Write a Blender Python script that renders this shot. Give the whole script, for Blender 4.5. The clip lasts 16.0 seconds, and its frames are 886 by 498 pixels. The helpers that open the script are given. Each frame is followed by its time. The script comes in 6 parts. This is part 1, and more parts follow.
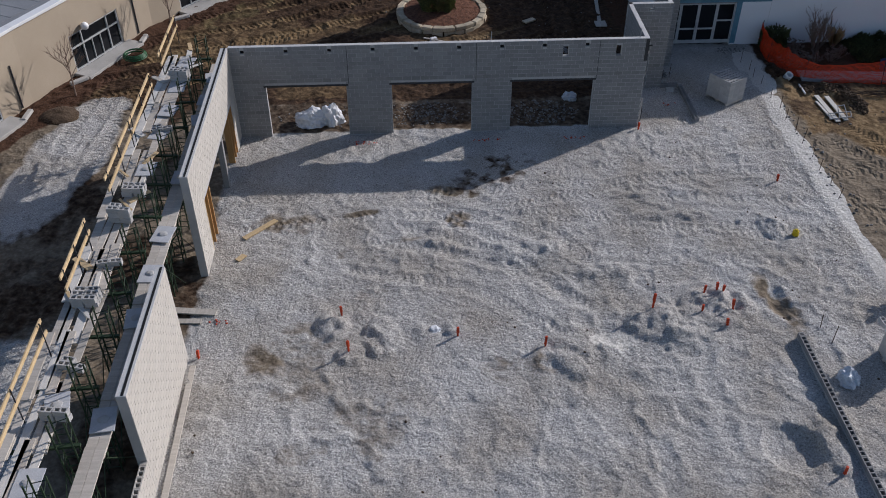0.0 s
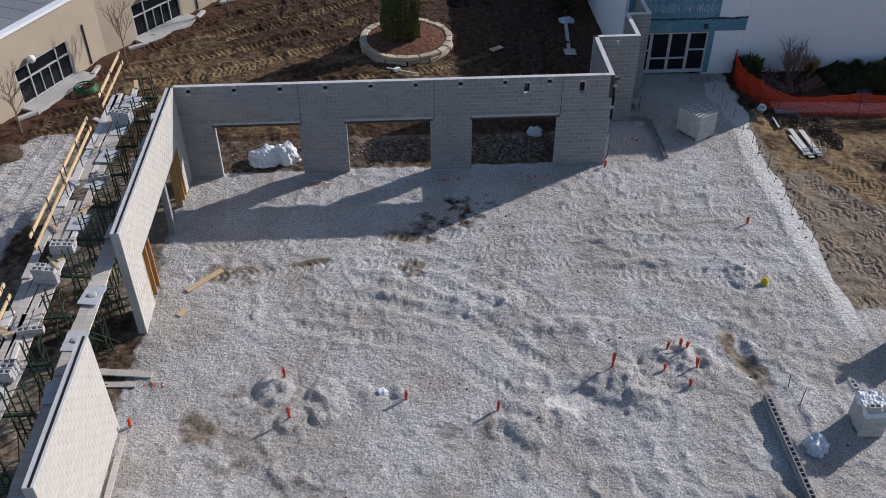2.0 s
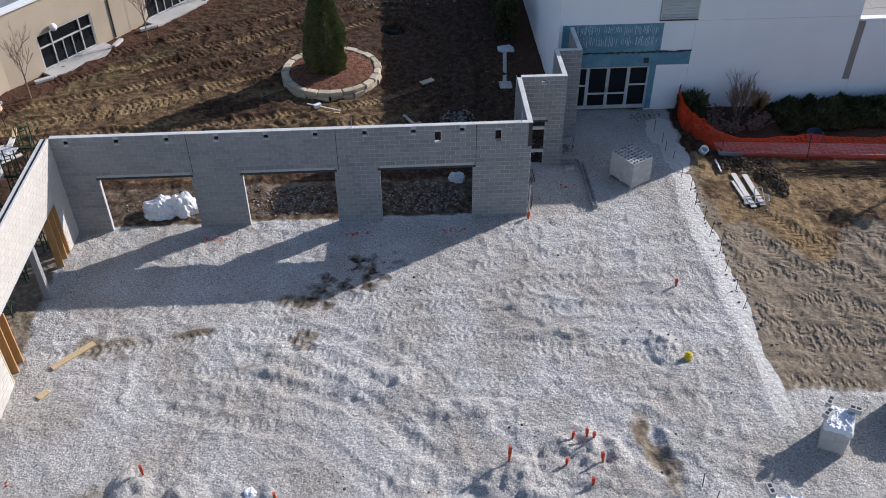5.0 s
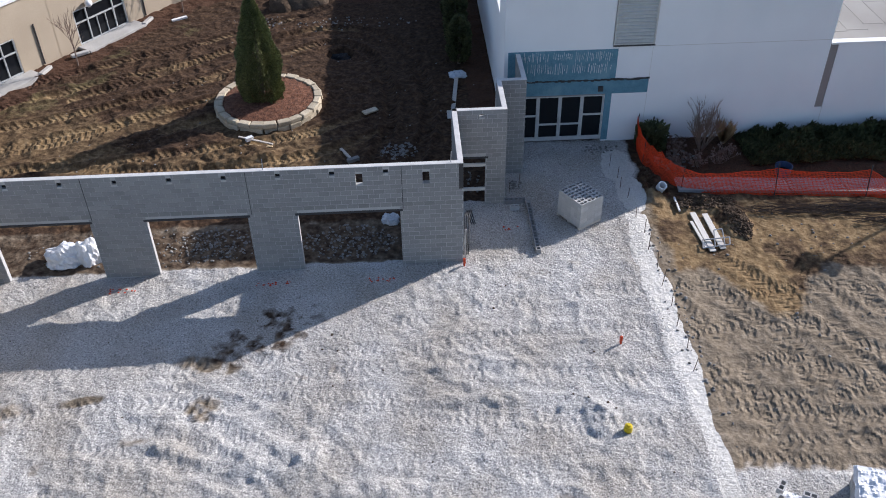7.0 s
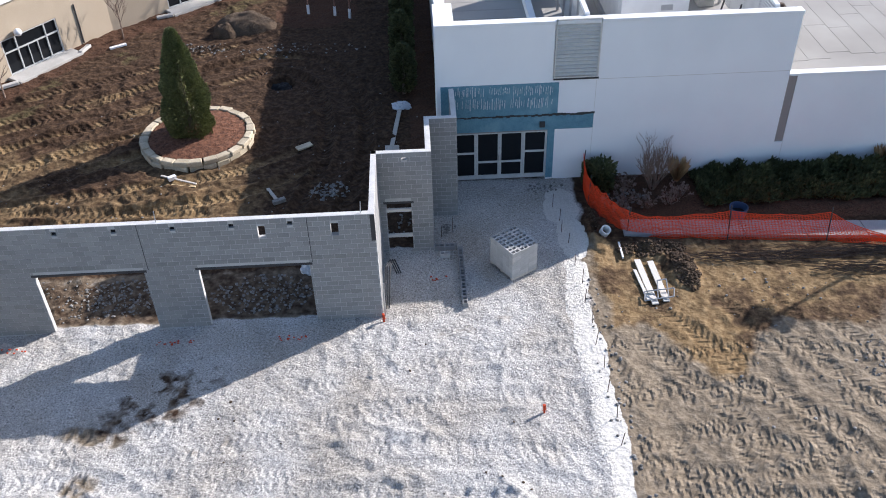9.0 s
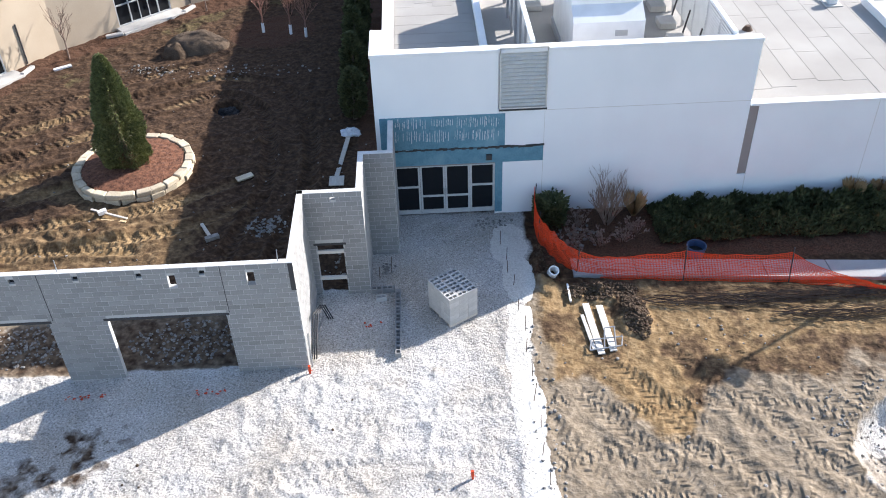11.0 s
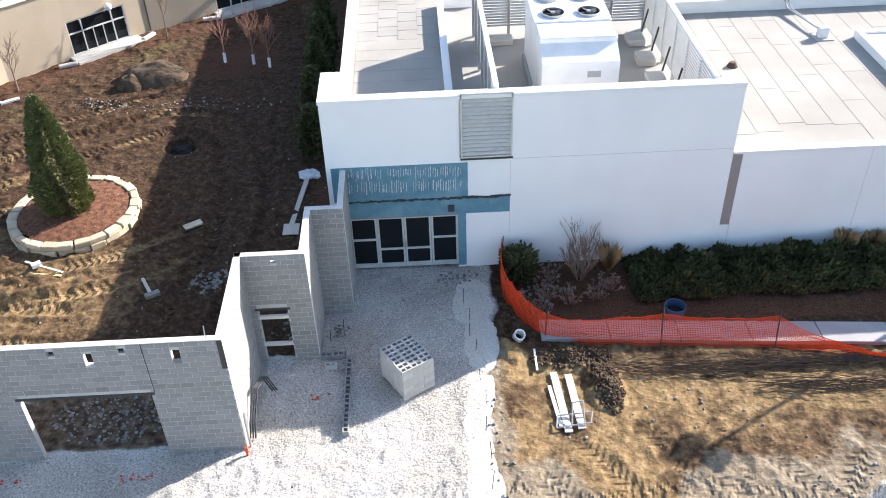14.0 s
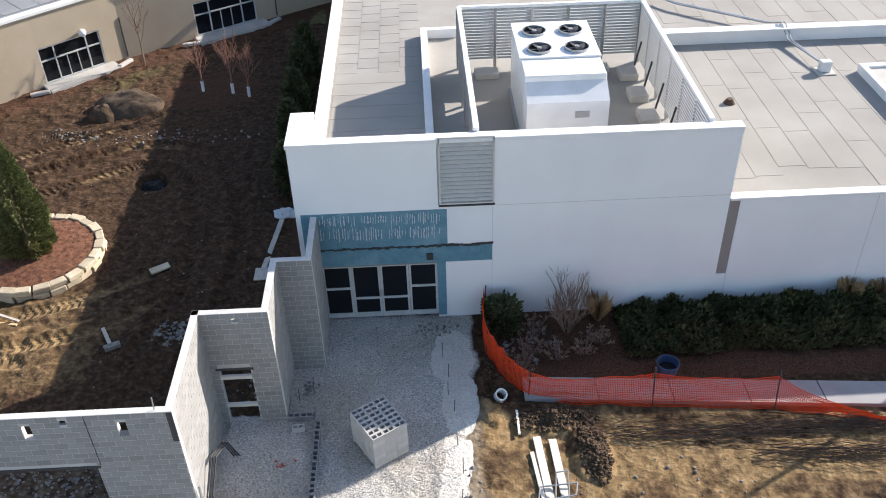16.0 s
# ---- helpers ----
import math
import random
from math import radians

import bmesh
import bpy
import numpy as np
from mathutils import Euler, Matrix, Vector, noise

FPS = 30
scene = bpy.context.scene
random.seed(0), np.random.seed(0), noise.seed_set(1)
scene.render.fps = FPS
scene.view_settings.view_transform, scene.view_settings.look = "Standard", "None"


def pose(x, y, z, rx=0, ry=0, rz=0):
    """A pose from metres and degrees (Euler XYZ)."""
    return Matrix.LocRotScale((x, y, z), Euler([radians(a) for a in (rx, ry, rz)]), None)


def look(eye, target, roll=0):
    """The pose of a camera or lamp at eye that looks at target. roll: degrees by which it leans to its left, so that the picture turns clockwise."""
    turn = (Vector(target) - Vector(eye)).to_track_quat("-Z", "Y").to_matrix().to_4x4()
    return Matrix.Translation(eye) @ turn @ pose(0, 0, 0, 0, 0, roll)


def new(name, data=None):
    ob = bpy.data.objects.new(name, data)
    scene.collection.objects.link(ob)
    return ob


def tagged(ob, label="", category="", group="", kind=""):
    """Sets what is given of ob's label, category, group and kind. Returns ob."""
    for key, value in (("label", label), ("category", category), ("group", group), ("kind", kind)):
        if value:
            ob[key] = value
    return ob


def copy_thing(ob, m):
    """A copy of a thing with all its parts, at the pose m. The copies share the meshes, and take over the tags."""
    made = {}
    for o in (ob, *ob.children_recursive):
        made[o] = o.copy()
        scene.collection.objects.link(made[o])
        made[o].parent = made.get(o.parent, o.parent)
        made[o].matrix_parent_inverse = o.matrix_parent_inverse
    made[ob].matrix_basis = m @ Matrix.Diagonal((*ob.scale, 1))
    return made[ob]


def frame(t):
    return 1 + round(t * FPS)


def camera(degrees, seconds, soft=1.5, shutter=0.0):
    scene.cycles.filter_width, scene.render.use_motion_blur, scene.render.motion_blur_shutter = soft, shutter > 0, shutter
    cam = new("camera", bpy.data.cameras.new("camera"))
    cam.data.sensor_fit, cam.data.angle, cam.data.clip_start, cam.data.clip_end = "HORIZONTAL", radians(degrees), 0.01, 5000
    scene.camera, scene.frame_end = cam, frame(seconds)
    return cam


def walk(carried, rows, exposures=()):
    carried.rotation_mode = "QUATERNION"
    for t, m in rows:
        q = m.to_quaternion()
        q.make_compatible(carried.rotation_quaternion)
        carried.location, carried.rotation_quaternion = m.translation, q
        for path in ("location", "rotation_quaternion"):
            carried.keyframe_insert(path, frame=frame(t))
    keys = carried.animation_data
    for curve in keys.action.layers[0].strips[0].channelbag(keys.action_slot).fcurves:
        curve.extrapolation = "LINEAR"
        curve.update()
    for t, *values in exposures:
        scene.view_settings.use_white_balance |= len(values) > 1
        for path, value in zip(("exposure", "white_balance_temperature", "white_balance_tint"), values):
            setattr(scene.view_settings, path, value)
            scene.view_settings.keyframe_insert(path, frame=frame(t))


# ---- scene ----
EXPOSURES = [(0.0, -0.38, 5880, 16), (2.0, -0.06, 5880, 16), (4.0, 0.22, 5880, 16), (7.0, 0.55, 5900, 16), (9.5, 1.04, 6000, 15), (12.2, 1.68, 6200, 13), (13.5, 1.72, 6350, 13), (14.8, 1.6, 6420, 13), (16.0, 1.16, 6480, 13)]
cam = camera(52.58, 16.0, soft=1.0)
PATH = [
    (0, -11.044, -36.967, 22.583, 51.160, 0.149, -2.676),
    (0.5, -10.741, -36.380, 22.683, 51.182, 0.185, -2.718),
    (1, -10.357, -35.777, 22.796, 51.237, 0.176, -2.814),
    (1.5, -9.895, -35.137, 22.912, 51.263, 0.170, -2.919),
    (2, -9.330, -34.531, 23.033, 51.264, 0.137, -3.171),
    (2.5, -8.764, -33.952, 23.142, 51.224, 0.124, -3.300),
    (3, -8.097, -33.330, 23.225, 51.107, 0.143, -3.294),
    (3.5, -7.373, -32.727, 23.303, 50.958, 0.185, -3.229),
    (4, -6.622, -32.119, 23.387, 50.816, 0.231, -3.171),
    (6.5, -2.838, -27.917, 22.422, 51.413, 0.547, -3.169),
    (7, -1.911, -27.130, 22.276, 51.519, 0.812, -3.009),
    (7.5, -0.996, -26.340, 22.135, 51.636, 1.052, -2.845),
    (8, -0.084, -25.571, 22.019, 51.794, 1.225, -2.724),
    (8.5, 0.789, -24.851, 21.928, 51.938, 1.342, -2.626),
    (9, 1.637, -24.145, 21.848, 52.013, 1.455, -2.557),
    (9.5, 2.436, -23.475, 21.787, 52.074, 1.567, -2.468),
    (12, 4.883, -20.541, 21.644, 52.124, 1.622, -2.418),
    (12.5, 5.103, -20.000, 21.607, 52.169, 1.601, -2.513),
    (13, 5.307, -19.452, 21.564, 52.250, 1.602, -2.599),
    (13.5, 5.531, -18.927, 21.520, 52.363, 1.583, -2.613),
    (14, 5.772, -18.404, 21.490, 52.519, 1.559, -2.555),
    (14.5, 6.012, -17.894, 21.476, 52.684, 1.551, -2.495),
    (15, 6.246, -17.379, 21.465, 52.863, 1.499, -2.455),
    (15.5, 6.451, -16.789, 21.433, 53.057, 1.449, -2.425),
    (16, 6.646, -16.047, 21.343, 53.243, 1.435, -2.407),
]
walk(cam, [(t, pose(*row)) for t, *row in PATH], EXPOSURES)

# ---- light ----
SUN = Vector((8.35, 4.87, 4.6)).normalized()
world = bpy.data.worlds.new("sky")
scene.world = world
world.use_nodes = True
wn = world.node_tree.nodes
sky = wn.new("ShaderNodeTexSky")
sky.sky_type = "NISHITA"
sky.sun_disc = False
sky.sun_elevation = math.asin(SUN.z)
sky.sun_rotation = math.atan2(SUN.x, SUN.y)
wn["Background"].inputs["Strength"].default_value = 0.105
world.node_tree.links.new(sky.outputs["Color"], wn["Background"].inputs["Color"])
sun_data = bpy.data.lights.new("sun", "SUN")
sun_data.energy = 4.5
sun_data.angle = radians(0.53)
sun_data.color = (1.0, 0.93, 0.83)
sun = new("sun", sun_data)
sun.matrix_world = look(SUN * 80, (0, 0, 0))


# ---- materials ----
def mat(name, a, b, scale=4.0, fine=40.0, rough=0.85, bump=0.3, dist=0.01, metal=0.0, c=None, c_amount=0.35, vary=0.0, spec=0.3, stretch=(1, 1, 1)):
    """Two-scale procedural surface: a and b blend over noise, c lies over it in patches, vary changes value from piece to piece."""
    m = bpy.data.materials.new(name)
    m.use_nodes = True
    nt = m.node_tree
    n, l = nt.nodes, nt.links
    p = n["Principled BSDF"]
    p.inputs["Roughness"].default_value = rough
    p.inputs["Metallic"].default_value = metal
    p.inputs["Specular IOR Level"].default_value = spec
    co = n.new("ShaderNodeTexCoord")
    mp = n.new("ShaderNodeMapping")
    mp.inputs["Scale"].default_value = stretch
    l.new(co.outputs["Object"], mp.inputs["Vector"])
    n1 = n.new("ShaderNodeTexNoise")
    n1.inputs["Scale"].default_value = scale
    n1.inputs["Detail"].default_value = 6
    n2 = n.new("ShaderNodeTexNoise")
    n2.inputs["Scale"].default_value = fine
    n2.inputs["Detail"].default_value = 4
    for q in (n1, n2):
        l.new(mp.outputs["Vector"], q.inputs["Vector"])
    add = n.new("ShaderNodeMath")
    add.operation = "MULTIPLY_ADD"
    add.inputs[1].default_value = 0.5
    l.new(n1.outputs["Fac"], add.inputs[0])
    half = n.new("ShaderNodeMath")
    half.operation = "MULTIPLY"
    half.inputs[1].default_value = 0.5
    l.new(n2.outputs["Fac"], half.inputs[0])
    l.new(half.outputs[0], add.inputs[2])
    ramp = n.new("ShaderNodeValToRGB")
    ramp.color_ramp.elements[0].position, ramp.color_ramp.elements[0].color = 0.36, (*a, 1)
    ramp.color_ramp.elements[1].position, ramp.color_ramp.elements[1].color = 0.64, (*b, 1)
    l.new(add.outputs[0], ramp.inputs["Fac"])
    out = ramp.outputs["Color"]
    if c is not None:
        n3 = n.new("ShaderNodeTexNoise")
        n3.inputs["Scale"].default_value = scale * 0.35
        n3.inputs["Detail"].default_value = 5
        l.new(mp.outputs["Vector"], n3.inputs["Vector"])
        r3 = n.new("ShaderNodeMapRange")
        r3.inputs["From Min"].default_value, r3.inputs["From Max"].default_value = 0.52, 0.68
        r3.inputs["To Max"].default_value = c_amount
        l.new(n3.outputs["Fac"], r3.inputs["Value"])
        mx = n.new("ShaderNodeMix")
        mx.data_type = "RGBA"
        l.new(r3.outputs["Result"], mx.inputs[0])
        l.new(out, mx.inputs[6])
        mx.inputs[7].default_value = (*c, 1)
        out = mx.outputs[2]
    if vary:
        info, geo = n.new("ShaderNodeObjectInfo"), n.new("ShaderNodeNewGeometry")
        s = n.new("ShaderNodeMath")
        s.operation = "ADD"
        l.new(info.outputs["Random"], s.inputs[0])
        l.new(geo.outputs["Random Per Island"], s.inputs[1])
        fr = n.new("ShaderNodeMath")
        fr.operation = "FRACT"
        l.new(s.outputs[0], fr.inputs[0])
        mr = n.new("ShaderNodeMapRange")
        mr.inputs["To Min"].default_value, mr.inputs["To Max"].default_value = 1 - vary, 1 + vary
        l.new(fr.outputs[0], mr.inputs["Value"])
        hsv = n.new("ShaderNodeHueSaturation")
        l.new(mr.outputs["Result"], hsv.inputs["Value"])
        l.new(out, hsv.inputs["Color"])
        out = hsv.outputs["Color"]
    l.new(out, p.inputs["Base Color"])
    if bump:
        bp = n.new("ShaderNodeBump")
        bp.inputs["Strength"].default_value = bump
        bp.inputs["Distance"].default_value = dist
        l.new(n2.outputs["Fac"], bp.inputs["Height"])
        l.new(bp.outputs["Normal"], p.inputs["Normal"])
    return m


def plain(name, col, rough=0.5, metal=0.0, **k):
    d = tuple(v * 0.82 for v in col)
    return mat(name, d, col, rough=rough, metal=metal, bump=k.pop("bump", 0.08), **k)


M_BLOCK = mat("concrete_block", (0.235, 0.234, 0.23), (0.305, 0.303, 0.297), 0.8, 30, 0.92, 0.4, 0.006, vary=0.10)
M_BLOCK_DARK = mat("damp_concrete_block", (0.21, 0.21, 0.205), (0.30, 0.295, 0.285), 1.2, 30, 0.9, 0.4, 0.006, vary=0.12)
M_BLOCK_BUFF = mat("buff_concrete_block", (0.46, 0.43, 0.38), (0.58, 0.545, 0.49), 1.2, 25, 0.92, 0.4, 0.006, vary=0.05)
M_MORTAR = mat("mortar", (0.41, 0.405, 0.39), (0.48, 0.475, 0.46), 3, 50, 0.95, 0.3, 0.004)
M_CAP = mat("mortar_wall_top", (0.5, 0.49, 0.47), (0.66, 0.65, 0.62), 2, 30, 0.95, 0.4, 0.008)
M_CORE = mat("block_core_shadow", (0.03, 0.03, 0.03), (0.06, 0.06, 0.055), 3, 30, 0.95)
M_WHITE = mat("white_stucco", (0.80, 0.805, 0.81), (0.87, 0.87, 0.87), 0.5, 60, 0.9, 0.25, 0.004, c=(0.70, 0.71, 0.72), c_amount=0.3)
M_WHITE_METAL = plain("white_painted_metal", (0.8, 0.8, 0.79), 0.45, scale=1.5)
M_COPING = mat("white_metal_coping", (0.78, 0.78, 0.77), (0.86, 0.86, 0.85), 0.8, 20, 0.4, 0.05)
M_ROOF = mat("roof_membrane", (0.29, 0.275, 0.25), (0.37, 0.355, 0.325), 0.5, 30, 0.9, 0.25, 0.004, c=(0.26, 0.245, 0.22), c_amount=0.45, vary=0.04)
M_ROOF_GREY = mat("grey_roof_sheet", (0.20, 0.21, 0.22), (0.29, 0.30, 0.31), 0.5, 20, 0.8, 0.2, 0.004, c=(0.15, 0.15, 0.16), c_amount=0.5)
M_BEIGE = mat("beige_painted_block", (0.42, 0.345, 0.25), (0.48, 0.40, 0.30), 0.7, 20, 0.9, 0.3, 0.006, vary=0.03, c=(0.39, 0.32, 0.235), c_amount=0.4)
M_GLASS = plain("dark_tinted_glass", (0.012, 0.014, 0.017), 0.08, spec=0.25, bump=0)
M_FRAME = plain("pale_aluminium_frame", (0.62, 0.63, 0.62), 0.4, metal=0.2)
M_PALE_PLANK = mat("sun_bleached_plank", (0.58, 0.55, 0.49), (0.72, 0.69, 0.63), 2, 30, 0.85, 0.3, 0.004, stretch=(1, 6, 6))
M_WOOD = mat("weathered_plank", (0.42, 0.38, 0.32), (0.60, 0.55, 0.48), 2, 30, 0.9, 0.4, 0.005, stretch=(6, 1, 6), vary=0.12)
M_LUMBER = mat("fresh_lumber", (0.50, 0.36, 0.19), (0.66, 0.50, 0.29), 2, 30, 0.8, 0.3, 0.004, stretch=(5, 5, 1), vary=0.08)
M_BUCK = mat("orange_form_timber", (0.42, 0.22, 0.08), (0.55, 0.31, 0.12), 2, 25, 0.8, 0.3, 0.004, stretch=(5, 5, 1))
M_GREEN = plain("green_scaffold_paint", (0.035, 0.06, 0.03), 0.6, scale=6)
M_STEEL = plain("galvanised_steel", (0.42, 0.43, 0.44), 0.45, metal=0.6)
M_DARK = plain("dark_steel_and_shade", (0.05, 0.05, 0.052), 0.6)
M_REBAR = plain("rusty_rebar", (0.10, 0.065, 0.045), 0.8)
M_ORANGE = plain("orange_marking_paint", (0.62, 0.07, 0.02), 0.6)
M_YELLOW = plain("yellow_plastic", (0.75, 0.55, 0.02), 0.4)
M_BLUE_TUB = plain("blue_grey_plastic", (0.05, 0.09, 0.17), 0.4)
M_HOSE = plain("green_hose", (0.05, 0.16, 0.07), 0.5)
M_STONE = mat("cut_limestone", (0.40, 0.33, 0.23), (0.60, 0.52, 0.38), 2.5, 25, 0.92, 0.6, 0.02, vary=0.14)
M_MULCH = mat("shredded_bark_mulch", (0.05, 0.02, 0.012), (0.25, 0.115, 0.065), 6, 28, 0.95, 1.0, 0.05)
M_LEAF = mat("evergreen_foliage", (0.06, 0.08, 0.028), (0.26, 0.265, 0.10), 2, 20, 0.75, 0.4, 0.02, vary=0.35)
M_HEDGE = mat("hedge_foliage", (0.034, 0.044, 0.018), (0.12, 0.125, 0.05), 2, 20, 0.8, 0.4, 0.02, vary=0.35)
M_DRY = mat("dry_ornamental_grass", (0.30, 0.19, 0.09), (0.46, 0.31, 0.16), 3, 30, 0.9, vary=0.2)
M_BARK = mat("grey_brown_bark", (0.12, 0.09, 0.065), (0.22, 0.17, 0.13), 6, 50, 0.95, 0.5, 0.01, vary=0.15)
M_TWIG = mat("bare_twigs", (0.17, 0.12, 0.09), (0.30, 0.22, 0.17), 6, 50, 0.95, vary=0.15)
M_CONCRETE = mat("pale_concrete", (0.40, 0.385, 0.355), (0.53, 0.515, 0.48), 1.2, 30, 0.93, 0.5, 0.01, c=(0.36, 0.34, 0.30), c_amount=0.5)
M_SLAB = mat("grey_concrete_slab", (0.27, 0.27, 0.275), (0.36, 0.36, 0.36), 1.0, 30, 0.92, 0.3, 0.006, c=(0.2, 0.2, 0.2), c_amount=0.4)
M_MORTARBOARD = mat("mortar_board", (0.42, 0.43, 0.44), (0.56, 0.57, 0.58), 3, 30, 0.8, 0.2, 0.005)
M_WRAP = plain("white_plastic_sheet", (0.78, 0.79, 0.8), 0.35, scale=6, spec=0.5, bump=0.3)
M_SOIL = mat("dark_topsoil", (0.055, 0.036, 0.022), (0.13, 0.09, 0.058), 3, 25, 0.97, 1.0, 0.06)
M_SOIL_PALE = mat("pale_heaped_soil", (0.07, 0.048, 0.031), (0.125, 0.09, 0.06), 3, 25, 0.97, 0.8, 0.05)
M_RUBBLE = mat("broken_stone", (0.13, 0.122, 0.112), (0.27, 0.26, 0.24), 5, 30, 0.95, 0.5, 0.02, vary=0.3)
M_BLUE_BOARD = mat("blue_membrane", (0.085, 0.20, 0.27), (0.15, 0.30, 0.37), 2.5, 20, 0.7, 0.3, 0.005, c=(0.22, 0.37, 0.43), c_amount=0.6)
M_ADHESIVE = plain("white_adhesive", (0.62, 0.66, 0.68), 0.8)
M_LOUVER = plain("cream_louver", (0.68, 0.655, 0.60), 0.5)
M_SCREEN = plain("grey_screen_panel", (0.42, 0.44, 0.45), 0.5, scale=2)
# insulation, bag and fittings; also black that stands in for shade in hollows
M_BLACK = plain("black_insulation_and_shade", (0.015, 0.015, 0.016), 0.8)


# ---- mesh helpers ----
def bmnew():
    return bmesh.new()


def box(bm, x0, x1, y0, y1, z0, z1, m=None, bevel=0.0):
    v = [bm.verts.new((x, y, z)) for x in (x0, x1) for y in (y0, y1) for z in (z0, z1)]
    fs = [bm.faces.new([v[i] for i in q]) for q in ((0, 1, 3, 2), (4, 6, 7, 5), (0, 4, 5, 1), (2, 3, 7, 6), (0, 2, 6, 4), (1, 5, 7, 3))]
    if bevel:
        es = list({e for f in fs for e in f.edges})
        r = bmesh.ops.bevel(bm, geom=es, offset=bevel, segments=1, affect="EDGES")
        v = list({q for f in r["faces"] for q in f.verts} | {q for q in v if q.is_valid})
    if m is not None:
        bmesh.ops.transform(bm, matrix=m, verts=v)
    return v


def tube(bm, pts, r, sides=6, r1=None):
    """A closed tube along points, tapering from r to r1."""
    r1 = r if r1 is None else r1
    pts = [Vector(p) for p in pts]
    rings = []
    for i, p in enumerate(pts):
        d = (pts[min(i + 1, len(pts) - 1)] - pts[max(i - 1, 0)]).normalized()
        a = d.orthogonal().normalized() if abs(d.z) > 0.9 else d.cross(Vector((0, 0, 1))).normalized()
        b = d.cross(a)
        q = r + (r1 - r) * i / (len(pts) - 1)
        rings.append([bm.verts.new(p + q * (math.cos(t) * a + math.sin(t) * b)) for t in [2 * math.pi * k / sides for k in range(sides)]])
    for u, w in zip(rings, rings[1:]):
        for k in range(sides):
            bm.faces.new((u[k], u[(k + 1) % sides], w[(k + 1) % sides], w[k]))
    bm.faces.new(rings[0][::-1])
    bm.faces.new(rings[-1])


def link(name, bm, material, smooth=False):
    me = bpy.data.meshes.new(name)
    bmesh.ops.recalc_face_normals(bm, faces=bm.faces)
    bm.to_mesh(me)
    bm.free()
    if smooth:
        me.polygons.foreach_set("use_smooth", [True] * len(me.polygons))
    me.materials.append(material)
    return new(name, me)


def part(name, bm, material, parent, label="", smooth=False):
    ob = link(name, bm, material, smooth)
    ob.parent = parent
    return tagged(ob, label)


def share(name, me, parent, m):
    ob = new(name, me)
    ob.parent = parent
    ob.matrix_basis = m
    return ob


def thing(name, m, label, category, group=""):
    ob = new(name)
    ob.empty_display_size = 0.2
    ob.matrix_basis = m
    return tagged(ob, label, category, group)


def block_bm(length=0.39, depth=0.19, height=0.19, cores=True):
    """A hollow block: outer shell with two cores sunk from the top."""
    bm = bmnew()
    if not cores:
        box(bm, 0, length, 0, depth, 0, height, bevel=0.006)
        return bm
    t = 0.035
    n = 2
    w = (length - t * (n + 1)) / n
    xs = [0]
    for i in range(n):
        xs += [t + i * (w + t), t + i * (w + t) + w]
    xs.append(length)
    ys = [0, t, depth - t, depth]
    top = {}
    for i, x in enumerate(xs):
        for j, y in enumerate(ys):
            top[i, j] = bm.verts.new((x, y, height))
    holes = {(1, 1), (3, 1)}
    for i in range(len(xs) - 1):
        for j in range(3):
            q = [top[i, j], top[i + 1, j], top[i + 1, j + 1], top[i, j + 1]]
            if (i, j) in holes:
                low = [bm.verts.new((v.co.x, v.co.y, height - 0.17)) for v in q]
                for k in range(4):
                    bm.faces.new((q[k], q[(k + 1) % 4], low[(k + 1) % 4], low[k]))
                bm.faces.new(low)
            else:
                bm.faces.new(q)
    c = [bm.verts.new(p) for p in ((0, 0, 0), (length, 0, 0), (length, depth, 0), (0, depth, 0))]
    bm.faces.new(c[::-1])
    last = len(xs) - 1
    bm.faces.new([c[0], c[1]] + [top[i, 0] for i in range(last, -1, -1)])
    bm.faces.new([c[2], c[3]] + [top[i, 3] for i in range(0, last + 1)])
    bm.faces.new([c[1], c[2]] + [top[last, j] for j in (3, 2, 1, 0)])
    bm.faces.new([c[3], c[0]] + [top[0, j] for j in range(4)])
    return bm


def mesh_of(name, bm, material):
    me = bpy.data.meshes.new(name)
    bmesh.ops.recalc_face_normals(bm, faces=bm.faces)
    bm.to_mesh(me)
    bm.free()
    me.materials.append(material)
    return me


def from_arrays(name, verts, faces, material):
    me = bpy.data.meshes.new(name)
    me.from_pydata(verts, [], faces)
    me.materials.append(material)
    return me


# ---- ground ----
def vnoise(x, y, seed):
    """Smooth value noise on arrays, 0 to 1."""
    xi, yi = np.floor(x).astype(np.int64), np.floor(y).astype(np.int64)
    fx, fy = x - xi, y - yi
    fx, fy = fx * fx * (3 - 2 * fx), fy * fy * (3 - 2 * fy)

    def h(a, b):
        n = (a * 374761393 + b * 668265263 + seed * 974634777) & 0x7FFFFFFF
        n = ((n ^ (n >> 13)) * 1274126177) & 0x7FFFFFFF
        return ((n ^ (n >> 16)) & 0xFFFF) / 65535.0

    a, b, c, d = h(xi, yi), h(xi + 1, yi), h(xi, yi + 1), h(xi + 1, yi + 1)
    return (a * (1 - fx) + b * fx) * (1 - fy) + (c * (1 - fx) + d * fx) * fy


def fbm(x, y, scale, seed, octaves=4):
    s, amp, tot = 0, 1.0, 0
    for i in range(octaves):
        s = s + amp * vnoise(x * scale * 2 ** i, y * scale * 2 ** i, seed + i * 17)
        tot += amp
        amp *= 0.5
    return s / tot


def step(a, b, v):
    t = np.clip((v - a) / (b - a), 0, 1)
    return t * t * (3 - 2 * t)


